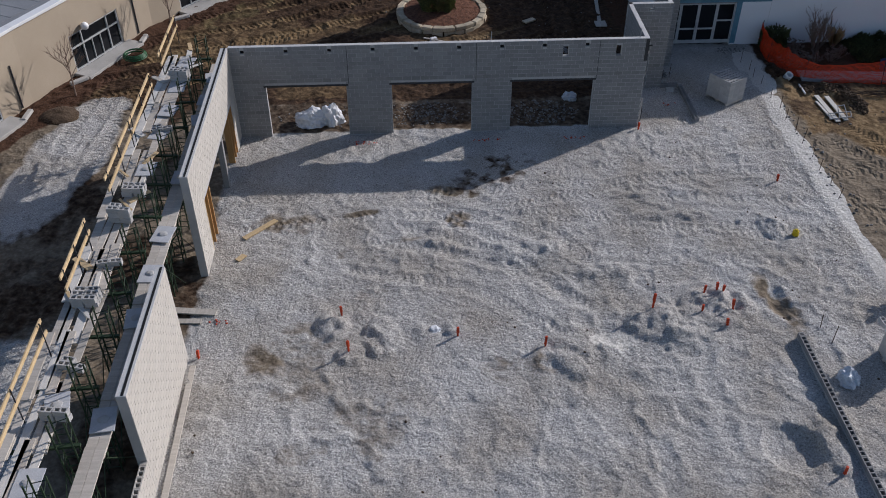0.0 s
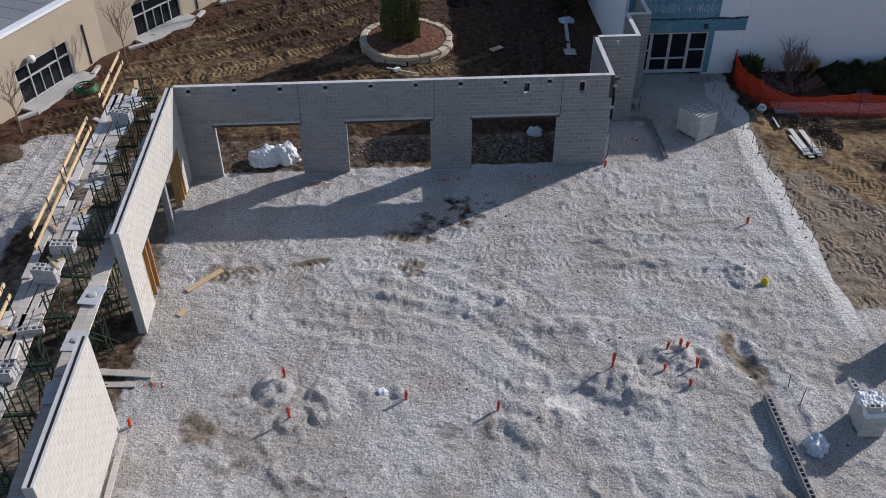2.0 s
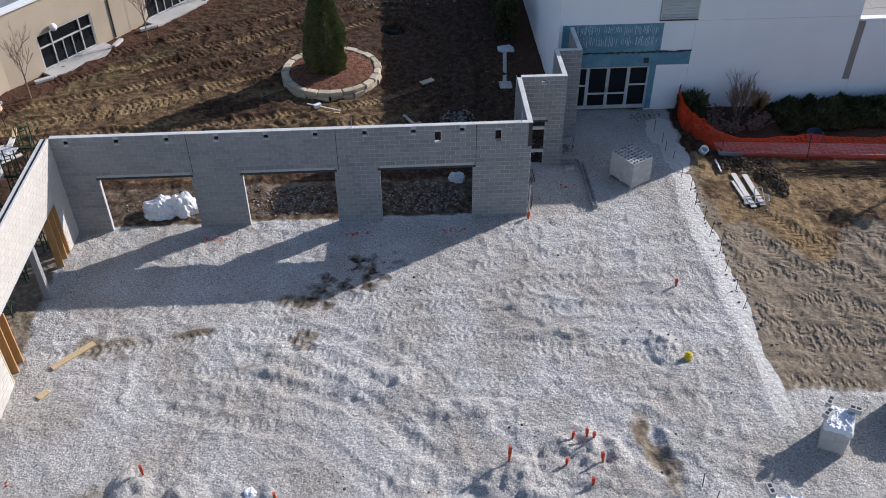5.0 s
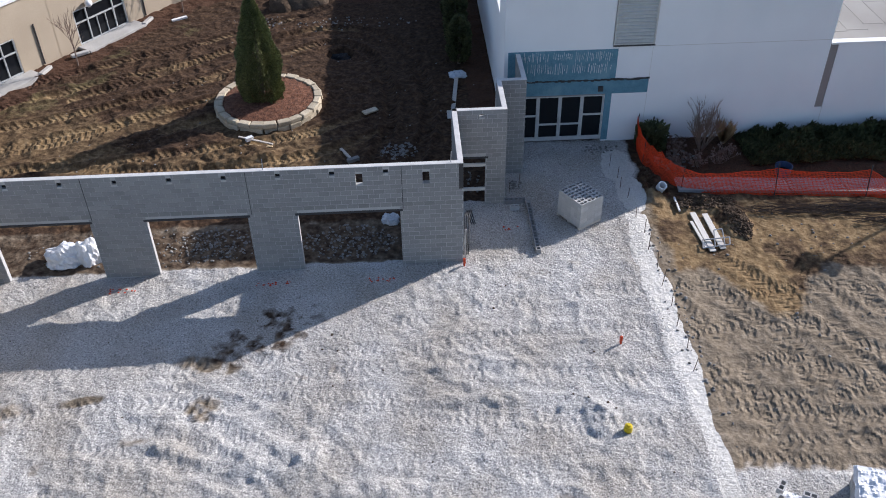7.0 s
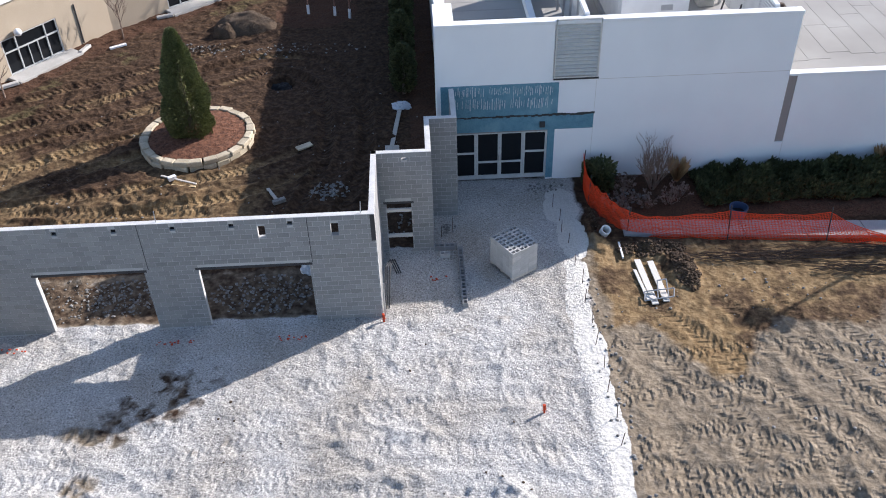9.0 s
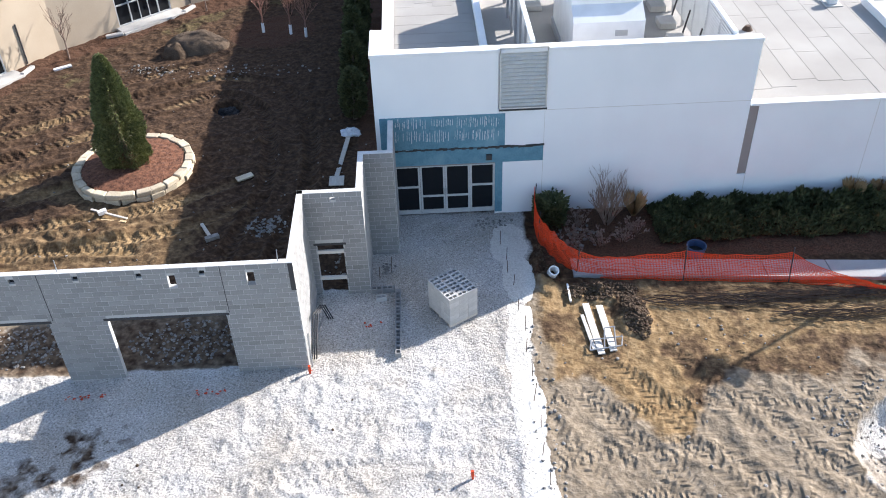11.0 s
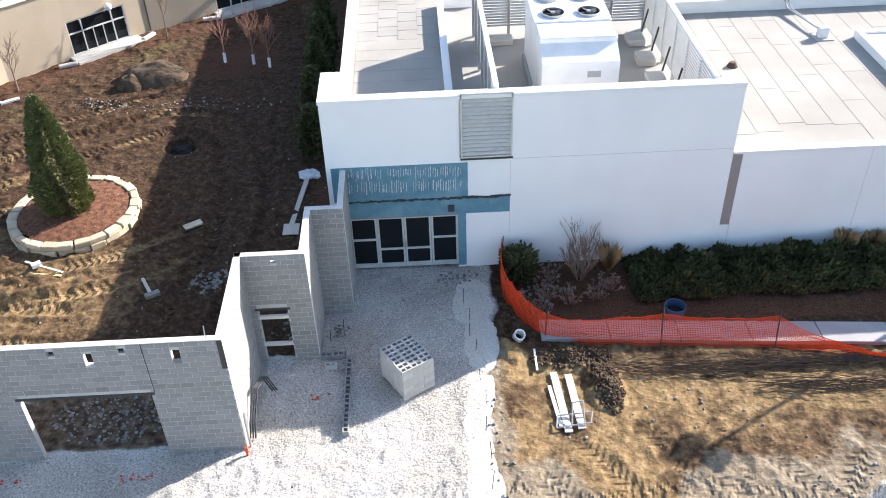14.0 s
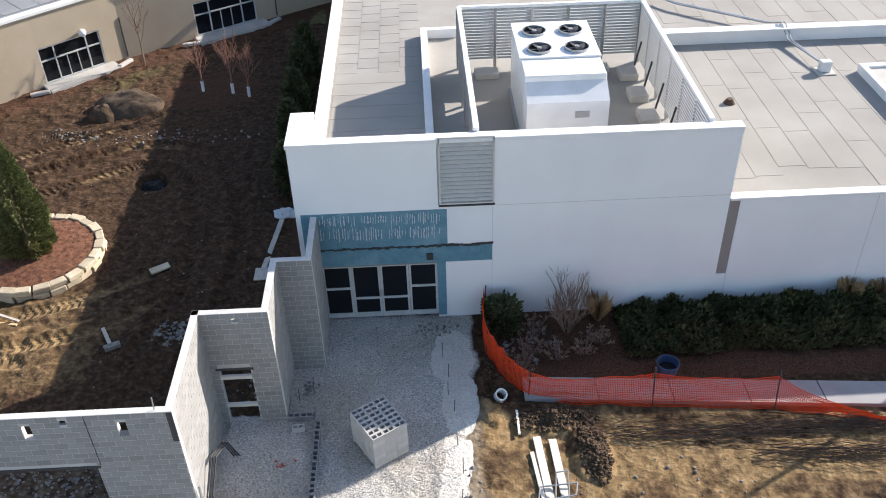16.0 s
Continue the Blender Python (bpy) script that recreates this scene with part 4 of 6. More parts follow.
# ---- beige building: a long facade that bends in shallow steps ----
HB = 4.0
KINKS = [(-35.6, -9.5), (-29.9, 3.9), (-25.7, 12.6), (-20.9, 19.4), (-16.1, 26.2), (-9.8, 32.0), (1.5, 39.5)]
WINDOWS = [(0, 9.3, 12.5), (1, 3.3, 7.1), (2, 2.3, 5.9), (3, 1.4, 4.9), (4, 3.8, 7.3), (5, 4.3, 8.2)]
beige = thing("beige_building", pose(-29.9, 3.9, 0), "long beige painted block school wing with a grey roof", "building")
for i, ((x0, y0), (x1, y1)) in enumerate(zip(KINKS, KINKS[1:])):
    L, ang = math.hypot(x1 - x0, y1 - y0), math.degrees(math.atan2(y1 - y0, x1 - x0))
    wm = pose(x0, y0, 0, 0, 0, ang)
    lm = pose(x0 + 29.9, y0 - 3.9, 0, 0, 0, ang)
    k, a, b = WINDOWS[i]
    w = b - a
    for u0, u1, z0 in ((-0.02, a, -0.2), (a, b, 2.1), (b, L + 0.02, -0.2)):
        bm = bmnew()
        box(bm, u0, u1, 0, 0.3, z0, HB - 0.1, lm)
        part("wall", bm, M_BEIGE, beige)
    bm = bmnew()
    box(bm, -0.3, L + 0.3, 0.3, 26, HB - 0.4, HB - 0.05 - 0.004 * i, lm)
    part("roof", bm, M_ROOF_GREY, beige)
    bm = bmnew()
    box(bm, -0.03, L + 0.03, -0.10, 0.38, HB - 0.1, HB + 0.06, lm, 0.01)
    part("roof_edge", bm, M_COPING, beige, "white metal roof edge")
    for q in range(int(L / 1.0)):
        bm = bmnew()
        box(bm, q + 0.02, q + 0.98, 0.9, 4.2 + (q % 3), HB - 0.045, HB - 0.03, lm)
        part("roof_sheet", bm, M_ROOF_GREY, beige)
    bm = bmnew()
    box(bm, a, b, 0.10, 0.12, 0.15, 2.07, lm)
    win = part("window", bm, M_GLASS, beige, "dark glazed aluminium window and door set")
    # black sheet behind the panes, painting the unlit room
    bm = bmnew()
    box(bm, a, b, 0.2, 0.3, -0.1, 2.1, lm)
    part("dark_interior", bm, M_BLACK, win)
    for u in (a, a + w * 0.24, a + w * 0.76, b - 0.07):
        bm = bmnew()
        box(bm, u, u + 0.07, 0.02, 0.10, 0.12, 2.1, lm)
        part("mullion", bm, M_FRAME, win)
    for u in (a + w * 0.42, a + w * 0.59):
        bm = bmnew()
        box(bm, u, u + 0.04, 0.03, 0.10, 0.2, 1.32, lm)
        part("mullion", bm, M_FRAME, win)
    for z in (0.12, 1.32, 2.03):
        bm = bmnew()
        box(bm, a + 0.07, b - 0.07, 0.024, 0.10, z, z + 0.07, lm)
        part("rail", bm, M_FRAME, win)
    stoop = thing("door_stoop", wm @ pose((a + b) / 2, 0, 0), "pale concrete stoop at the wall base", "stoop", "stoops along the beige wing")
    bm = bmnew()
    box(bm, -w / 2 - 0.25, w / 2 + 0.4, -1.05, -0.004, -0.15, 0.14, bevel=0.02)
    part("slab", bm, M_CONCRETE, stoop)
    for s in (-1, 1):
        sb = thing("splash_block", wm @ pose((a + b) / 2 + s * (w / 2 + 0.75), -0.75, 0.08, 0, 0, 20 * s), "white splash block lying at the wall base", "splash block", "splash blocks")
        bm = bmnew()
        box(bm, -0.5, 0.5, -0.13, 0.13, -0.06, 0.12, bevel=0.03)
        part("body", bm, M_CONCRETE, sb)
    ln = thing("wall_lamp", wm @ pose(a + w * (0.28 if i < 4 else 0.72), -0.02, 2.25), "white round wall lamp", "lamp", "wall lamps of the beige wing")
    bm = bmnew()
    bmesh.ops.create_uvsphere(bm, u_segments=14, v_segments=8, radius=0.21, matrix=Matrix.Translation((0, -0.22, 0.05)))
    part("globe", bm, M_COPING, ln, "", True)
    bm = bmnew()
    tube(bm, [(0, 0.0, 0), (0, -0.2, 0.0)], 0.04)
    part("arm", bm, M_DARK, ln)
    ds = thing("downspout", wm @ pose(b + 1.3, -0.06, 0), "thin dark downspout on the beige wall", "downspout", "downspouts of the beige wing")
    bm = bmnew()
    box(bm, -0.022, 0.022, -0.012, 0.05, 0.1, 2.4)
    part("pipe", bm, M_DARK, ds)


# ---- planting ----
def leaves(name, pts, size, material, parent, label="", up=0.5, long=1.8, seed=1):
    """Many small folded leaf sprays, each an island of its own. pts: place and outward direction."""
    rnd = random.Random(seed)
    vs, fs = [], []
    for p, d in pts:
        d = (Vector(d) + Vector((rnd.uniform(-0.5, 0.5), rnd.uniform(-0.5, 0.5), up + rnd.uniform(-0.4, 0.4)))).normalized()
        a = d.cross(Vector((rnd.uniform(-1, 1), rnd.uniform(-1, 1), rnd.uniform(-1, 1)))).normalized()
        b = d.cross(a)
        s = size * rnd.uniform(0.6, 1.35)
        p = Vector(p)
        k = len(vs)
        vs += [p, p + d * s * long * 0.5 + a * s * 0.5 + b * s * 0.15, p + d * s * long, p + d * s * long * 0.5 - a * s * 0.5 + b * s * 0.15, p + d * s * long * 0.55 - b * s * 0.25]
        fs += [(k, k + 1, k + 4), (k + 1, k + 2, k + 4), (k + 2, k + 3, k + 4), (k + 3, k, k + 4)]
    ob = new(name, from_arrays(name, [tuple(v) for v in vs], fs, material))
    ob.parent = parent
    return tagged(ob, label)


def conifer(x, y, height, radius, label, group, seed, n=6500, size=0.13, column=False):
    rnd = random.Random(seed)
    t = thing("conifer", pose(x, y, ground_z(x, y)), label, "tree", group)
    bm = bmnew()
    tube(bm, [(0, 0, -0.1), (0.02, 0, height * 0.5), (0, 0, height * 0.93)], 0.12, 8, 0.02)
    part("trunk", bm, M_BARK, t)
    pts = []
    for _ in range(n):
        h = rnd.random() ** (0.9 if column else 1.25)
        prof = (1 - h) ** 0.62 * (0.72 + 0.32 * min(1, h * 4)) if not column else min(1, (1 - h) * 3) ** 0.7 * min(1, 0.6 + h * 3)
        a = rnd.uniform(0, 2 * math.pi)
        lump = 0.80 + 0.30 * noise.noise(Vector((math.cos(a) * 2.2, math.sin(a) * 2.2, h * 7 + seed)))
        r = radius * prof * lump * (1 - 0.45 * rnd.random() ** 2)
        pts.append(((r * math.cos(a), r * math.sin(a), 0.15 + h * (height - 0.15)), (math.cos(a), math.sin(a), 0)))
    # columnar crowns borrow the darker hedge colour to deepen their shade
    leaves("crown", pts, size, M_HEDGE if column else M_LEAF, t, seed=seed, up=0.7)
    return t


def twigs(bm, p, d, ln, r, depth, rnd, spread=0.55):
    q = [Vector(p)]
    for k in range(3):
        d = (d + Vector((rnd.uniform(-0.15, 0.15), rnd.uniform(-0.15, 0.15), rnd.uniform(-0.05, 0.15)))).normalized()
        q.append(q[-1] + d * ln / 3)
    tube(bm, q, r, 4, r * 0.55)
    if depth:
        for k in range(rnd.choice((2, 3, 3))):
            s = Vector((rnd.uniform(-1, 1), rnd.uniform(-1, 1), rnd.uniform(-0.2, 0.6)))
            twigs(bm, q[rnd.choice((1, 2, 3))], (d + s * spread).normalized(), ln * rnd.uniform(0.55, 0.8), r * 0.66, depth - 1, rnd, spread)


def bare_tree(name, x, y, height, stems, label, group, seed, material=M_TWIG, depth=4, spread=0.55):
    rnd = random.Random(seed)
    t = thing(name, pose(x, y, ground_z(x, y)), label, "tree" if stems == 1 else "shrub", group)
    bm = bmnew()
    if stems == 1:
        tube(bm, [(0, 0, -0.1), (0.03, 0.02, height * 0.35), (0.0, 0.05, height * 0.6)], 0.05, 6, 0.03)
        part("trunk", bm, material, t)
        bm = bmnew()
        for k in range(9):
            z = height * (0.28 + 0.34 * k / 9)
            a = k * 2.4
            twigs(bm, (0.02, 0.02, z), Vector((math.cos(a) * 0.55, math.sin(a) * 0.55, 0.85)), height * 0.2, 0.02, depth - 1, rnd, 0.4)
        part("crown", bm, material, t)
    else:
        for k in range(stems):
            bm = bmnew()
            a = 2 * math.pi * k / stems + rnd.uniform(-0.3, 0.3)
            twigs(bm, (0.1 * math.cos(a), 0.1 * math.sin(a), 0), Vector((math.cos(a) * spread, math.sin(a) * spread, 1)).normalized(), height * 0.36, 0.03, depth, rnd, spread)
            part("stem", bm, material, t)
    return t


def rock(bm, x, y, z, sx, sy, sz, rnd, turn=0.0):
    v = bmesh.ops.create_icosphere(bm, subdivisions=1, radius=1.0)["verts"]
    for q in v:
        q.co *= rnd.uniform(0.75, 1.1)
    bmesh.ops.transform(bm, matrix=pose(x, y, z, rnd.uniform(-20, 20), rnd.uniform(-20, 20), turn or rnd.uniform(0, 360)) @ Matrix.Diagonal((sx, sy, sz, 1)), verts=v)


# round stone planter with an evergreen
PX, PY, PR = -8.85, 13.05, 2.66
planter = thing("stone_planter", pose(PX, PY, ground_z(PX, PY)), "round cut-stone planter ring filled with red-brown mulch", "planter")
random.seed(9)
for course, (n, z0, h) in enumerate(((26, -0.1, 0.3), (24, 0.2, 0.24))):
    for k in range(n):
        a0 = 2 * math.pi * (k + 0.5 * course + random.uniform(-0.06, 0.06)) / n
        da = 2 * math.pi / n * 0.47
        bm = bmnew()
        ri, ro = PR - 0.36 + random.uniform(-0.04, 0.04), PR + random.uniform(-0.05, 0.05)
        hz = z0 + h - random.uniform(0.0, 0.03)
        b = [bm.verts.new((r * math.cos(a), r * math.sin(a), z)) for z in (z0, hz) for a, r in ((a0 - da, ri), (a0 - da, ro), (a0 + da, ro), (a0 + da, ri))]
        for f in ((0, 1, 2, 3), (4, 7, 6, 5), (0, 4, 5, 1), (1, 5, 6, 2), (2, 6, 7, 3), (3, 7, 4, 0)):
            bm.faces.new([b[i] for i in f])
        bmesh.ops.bevel(bm, geom=bm.edges[:], offset=0.03, segments=1, affect="EDGES")
        part("stone", bm, M_STONE, planter)
bm = bmnew()
bmesh.ops.create_grid(bm, x_segments=40, y_segments=40, size=PR - 0.3)
for v in list(bm.verts):
    r = math.hypot(v.co.x, v.co.y)
    if r > PR - 0.32:
        bm.verts.remove(v)
    else:
        v.co.z = 0.30 + 0.25 * (1 - (r / PR) ** 2) + 0.07 * noise.noise(v.co * 4)
part("mulch_bed", bm, M_MULCH, planter, "red-brown bark mulch", True)
conifer(-9.1, 13.2, 5.6, 1.52, "tall dense green pyramidal evergreen in a stone planter", "", 3, 24000, 0.075)
for i, (x, y, h) in enumerate(((0.95, 16.9, 2.6), (0.9, 19.4, 3.2), (0.9, 22.0, 3.4), (0.9, 24.8, 3.6), (0.9, 27.6, 3.4))):
    conifer(x, y, h, 0.62, "narrow columnar evergreen beside the white building, foliage darkened for shade", "columnar evergreens", 40 + i, 2600, 0.13, True)

# shrub bed by the white wall
bare_tree("bare_shrub", 11.45, 7.35, 2.6, 15, "leafless multi-stem grey shrub against the white wall", "", 12, M_TWIG, 4, 0.36)
rnd = random.Random(33)
hedge = thing("hedge", pose(18.9, 7.2, 0), "dense dark green low spreading evergreen hedge", "hedge")
pts = []
for _ in range(24000):
    u, v = rnd.uniform(-5.6, 6.4), rnd.uniform(-1.35, 1.2)
    top = (0.5 + 0.5 * noise.noise(Vector((u * 0.8, v * 0.9, 4))) + 0.42 * noise.noise(Vector((u * 2.1, v * 2.3, 8)))) * max(0.15, 1 - abs(v / 1.45) ** 5) * max(0.2, 1 - abs((u - 0.4) / 6.2) ** 8)
    pts.append(((u, v + 0.25 * noise.noise(Vector((u * 1.3, v, 2))), max(0.02, top * rnd.uniform(0.3, 1.08))), (rnd.uniform(-0.6, 0.6), -0.4, 0.5)))
for q in range(6):
    leaves("clump", [p for p in pts if -5.6 + 2.0 * q <= p[0][0] < -3.6 + 2.0 * q], 0.085, M_HEDGE, hedge, seed=2 + q, up=0.4, long=2.6)
for i, (x, y, r, h) in enumerate(((9.25, 7.6, 0.55, 1.25), (8.95, 8.0, 0.35, 0.9))):
    sh = thing("evergreen_shrub", pose(x, y, 0), "small dark green evergreen shrub by the fence", "shrub", "small evergreen shrubs")
    pts = [((r * q * math.cos(a), r * q * math.sin(a), h * z), (math.cos(a), math.sin(a), 0.3)) for q, a, z in [(rnd.random() ** 0.5, rnd.uniform(0, 6.28), rnd.random()) for _ in range(1300)]]
    leaves("foliage", pts, 0.10, M_HEDGE, sh, seed=i)
for i, (x, y, h) in enumerate(((12.65, 7.9, 1.2), (21.7, 8.15, 1.15), (22.9, 8.2, 1.0), (24.0, 8.15, 1.3))):
    g = thing("ornamental_grass", pose(x, y, 0), "dry straw-coloured ornamental grass clump", "grass", "dry grass clumps")
    vs, fs = [], []
    for k in range(420):
        a, s, q = rnd.uniform(0, 6.28), rnd.uniform(0.05, 0.45), rnd.uniform(0.6, 1.0) * h
        dx, dy, w = math.cos(a), math.sin(a), 0.012
        k0 = len(vs)
        vs += [(0.1 * dx - w * dy, 0.1 * dy + w * dx, 0), (0.1 * dx + w * dy, 0.1 * dy - w * dx, 0), (s * 0.7 * dx, s * 0.7 * dy, q * 0.7), (s * 1.2 * dx, s * 1.2 * dy, q)]
        fs += [(k0, k0 + 1, k0 + 2), (k0, k0 + 2, k0 + 3)]
    ob = new("blades", from_arrays("blades", vs, fs, M_DRY))
    ob.parent = g
M_DEAD = mat("dried_flower_heads", (0.14, 0.09, 0.07), (0.30, 0.22, 0.18), 5, 30, 0.95, vary=0.3)
for i, (x, y) in enumerate(((10.0, 6.3), (10.9, 6.0), (11.9, 6.2), (12.5, 6.7), (10.3, 7.3), (9.7, 5.6))):
    g = thing("dormant_shrub", pose(x, y, 0), "low dormant shrub with dry brown flower heads", "shrub", "dormant shrubs")
    bm = bmnew()
    heads = []
    for k in range(30):
        a, r, h = rnd.uniform(0, 6.28), rnd.uniform(0.05, 0.55), rnd.uniform(0.25, 0.6)
        p = (r * math.cos(a), r * math.sin(a), h)
        tube(bm, [(p[0] * 0.3, p[1] * 0.3, 0), p], 0.008, 3)
        heads += [((p[0] + rnd.uniform(-0.07, 0.07), p[1] + rnd.uniform(-0.07, 0.07), h), (0, 0, 1)) for _ in range(7)]
    part("stem", bm, M_TWIG, g)
    leaves("foliage", heads, 0.07, M_DEAD, g, seed=i, up=0.1, long=1.2)

# young trees along the beige wing and at its far end
for i, (x, y, h) in enumerate(((-27.9, 4.4, 3.6), (-24.4, 11.7, 4.2), (-15.2, 25.0, 3.4), (-8.6, 31.0, 4.6), (-19.6, 18.0, 3.4))):
    bare_tree("young_tree", x, y, h, 1, "leafless young tree in a mulch bed", "young street trees", 60 + i, M_TWIG, 4)
M_RED = mat("reddish_twigs", (0.20, 0.10, 0.07), (0.34, 0.19, 0.14), 6, 40, 0.9, vary=0.15)
for i, (x, y, h) in enumerate(((-4.7, 27.3, 3.0), (-3.1, 27.0, 3.4), (-2.2, 26.6, 3.0))):
    t = bare_tree("ornamental_tree", x, y, h, 1, "small leafless reddish ornamental tree with a white trunk guard", "ornamental trees", 80 + i, M_RED, 5)
    bm = bmnew()
    tube(bm, [(0, 0, 0), (0.01, 0.01, 0.55)], 0.085, 8)
    part("trunk_guard", bm, M_COPING, t, "white trunk guard")

# ---- soil heaps, rubble, branches ----
for x, y, rx, ry, h, mt, lab in ((-8.3, 25.9, 1.9, 1.3, 1.0, M_SOIL_PALE, "heap of brown loose soil"), (-9.3, 24.9, 0.75, 0.65, 0.8, M_SOIL, "small heap of dark soil"), (-28.2, 2.5, 1.0, 0.9, 0.35, M_SOIL, "heap of dark soil by the wall")):
    hp = thing("soil_heap", pose(x, y, ground_z(x, y) - 0.05), lab, "soil heap", "soil heaps")
    bm = bmnew()
    bmesh.ops.create_grid(bm, x_segments=36, y_segments=36, size=1.0)
    for v in bm.verts:
        r2 = v.co.x ** 2 + v.co.y ** 2
        v.co.z = h * max(0, 1 - r2) ** 0.75 * (0.9 + 0.22 * noise.noise(v.co * 2.2)) + 0.05 * h * noise.noise(v.co * 11 + Vector((x, y, 0))) * (r2 < 1)
        v.co.x *= rx
        v.co.y *= ry
        if r2 >= 1:
            v.co.z = -0.1
    part("mound", bm, mt, hp, "", True)

rnd = random.Random(71)
bm = bmnew()
for cx, cy, rx, ry, n, s in ((-10.0, 1.7, 1.7, 1.1, 230, 0.055), (-4.5, 1.6, 2.0, 1.1, 330, 0.055), (-2.4, 8.2, 0.9, 0.7, 120, 0.07), (-12.5, 1.8, 5.0, 1.3, 200, 0.05), (9.9, 6.6, 1.2, 0.9, 70, 0.08), (18.6, -3.2, 2.6, 1.6, 240, 0.05),
                             (0.9, 5.4, 0.8, 0.8, 25, 0.07), (2.6, 5.2, 0.3, 0.4, 25, 0.06), (-6, 22.5, 5, 0.8, 80, 0.07), (-10.5, 23.2, 1.8, 0.5, 50, 0.07), (7.7, -4, 0.5, 6.0, 70, 0.06), (13, 0.0, 5, 3, 60, 0.05), (-9, 13, 12, 8, 130, 0.045), (16, -6, 6, 4, 70, 0.06), (6.9, 7.8, 0.8, 0.4, 50, 0.06)):
    for _ in range(n):
        a, q = rnd.uniform(0, 6.28), rnd.random() ** 0.6
        x, y = cx + rx * q * math.cos(a), cy + ry * q * math.sin(a)
        if math.hypot(x - PX, y - PY) < PR + 0.2 or (y > 8.3 and x > 2.3):
            continue
        k = s * rnd.uniform(0.4, 1.5)
        rock(bm, x, y, ground_z(x, y) + k * 0.2, k, k * rnd.uniform(0.6, 1), k * rnd.uniform(0.4, 0.7), rnd)
tagged(link("rubble", bm, M_RUBBLE), "loose grey broken stone scattered on the soil", "rubble", kind="stuff")
bm = bmnew()
for _ in range(380):
    x, y = rnd.uniform(-18.4, 7.0), rnd.uniform(-21, -0.3)
    if noise.noise(Vector((x * 0.35, y * 0.35, 5))) < 0.12:
        continue
    k = 0.02 + 0.05 * rnd.random() ** 3
    rock(bm, x, y, ground_z(x, y) + k * 0.2, k, k, k * 0.6, rnd)
for cx, cy, rx, ry, cnt in ((10.5, 3.35, 1.4, 0.55, 1100), (11.5, 1.9, 0.5, 1.2, 900), (8.6, 5.2, 0.35, 1.2, 90), (-10.3, 23.0, 1.9, 0.6, 120)):
    for _ in range(cnt):
        a, q = rnd.uniform(0, 6.28), rnd.random() ** 0.6
        x, y = cx + rx * q * math.cos(a), cy + ry * q * math.sin(a)
        k = 0.02 + 0.065 * rnd.random() ** 2
        rock(bm, x, y, ground_z(x, y) + k * 0.4 + 0.12 * (1 - q) * rnd.random(), k, k * rnd.uniform(0.6, 1), k * 0.7, rnd)
tagged(link("stray_clods", bm, M_SOIL), "dark soil clods scattered over stone and soil", "clods", kind="stuff")

rnd = random.Random(17)
bm = bmnew()
for k in range(330):
    x, y = rnd.uniform(11.5, 25.0), rnd.gauss(2.55, 0.16)
    if k % 5 > 2:
        x = rnd.uniform(16, 25.5)
        y = rnd.gauss(1.55 - 0.02 * (x - 16), 0.14)
    a = rnd.gauss(-0.06, 0.08)
    ln = rnd.uniform(1.6, 4.0)
    q = []
    for j in range(6):
        s = j / 5 * ln
        xx, yy = x + s * math.cos(a), y + s * math.sin(a) + 0.12 * math.sin(s * 1.3 + k)
        q.append((xx, yy, ground_z(xx, yy) + 0.05 + rnd.uniform(0.0, 0.18)))
    tube(bm, q, rnd.uniform(0.008, 0.02), 4, 0.004)
tagged(link("cut_branches", bm, mat("dark_cut_branches", (0.06, 0.04, 0.03), (0.13, 0.09, 0.065), 6, 40, 0.95, vary=0.2)), "long cut brown branches heaped along the fence", "branches", kind="stuff")

# ---- paving and footings ----
def slab(name, outline, z0, z1, material, label, category):
    bm = bmnew()
    lo = [bm.verts.new((x, y, z0)) for x, y in outline]
    hi = [bm.verts.new((x, y, z1)) for x, y in outline]
    bm.faces.new(lo[::-1])
    bm.faces.new(hi)
    for i in range(len(lo)):
        j = (i + 1) % len(lo)
        bm.faces.new((lo[i], lo[j], hi[j], hi[i]))
    return tagged(link(name, bm, material), label, category, kind="structure")


for i in range(7):
    x0 = 9.6 + 2.4 * i
    y0 = 4.28 - 0.085 * (x0 - 13.65)
    slab("pavement", [(x0 + 0.02, y0 - 0.45), (x0 + 2.38, y0 - 0.65), (x0 + 2.38, y0 + 0.35), (x0 + 0.02, y0 + 0.55)], -0.2, 0.06, M_SLAB, "grey concrete pavement slab behind the orange fence", "pavement")

# rebar dowels
for i, (x, y) in enumerate([(7.35 + 0.1 * (k % 2), 2.4 - 1.1 * k) for k in range(9)] + [(7.05, 6.4), (7.2, 5.4), (7.15, 4.6), (7.3, 3.8), (2.3, 4.6), (2.75, 4.9), (3.6, -14.2), (3.7, -15.0)]):
    rb = thing("rebar", pose(x, y, ground_z(x, y) - 0.1, random.uniform(-4, 4), random.uniform(-4, 4)), "upright rusty steel reinforcing bar", "rebar", "reinforcing bars")
    bm = bmnew()
    tube(bm, [(0, 0, 0), (0, 0, random.uniform(0.6, 0.95))], 0.013, 6)
    part("bar", bm, M_REBAR, rb)

# ---- orange safety fence ----
fence = thing("safety_fence", pose(8.6, 8.3, 0), "sagging orange plastic mesh safety fence on thin posts", "fence")
line = [(8.62, 8.35), (8.5, 7.4), (8.55, 6.5), (8.95, 5.3), (9.75, 4.35), (11.2, 3.95), (13.65, 3.7), (15.6, 3.55), (17.5, 3.35), (19.4, 2.95), (21.6, 2.5), (24.5, 2.2), (27.5, 1.9)]
tops = [1.3, 1.3, 1.25, 1.2, 1.0, 0.85, 1.15, 1.0, 1.15, 0.6, 0.42, 0.5, 0.7]
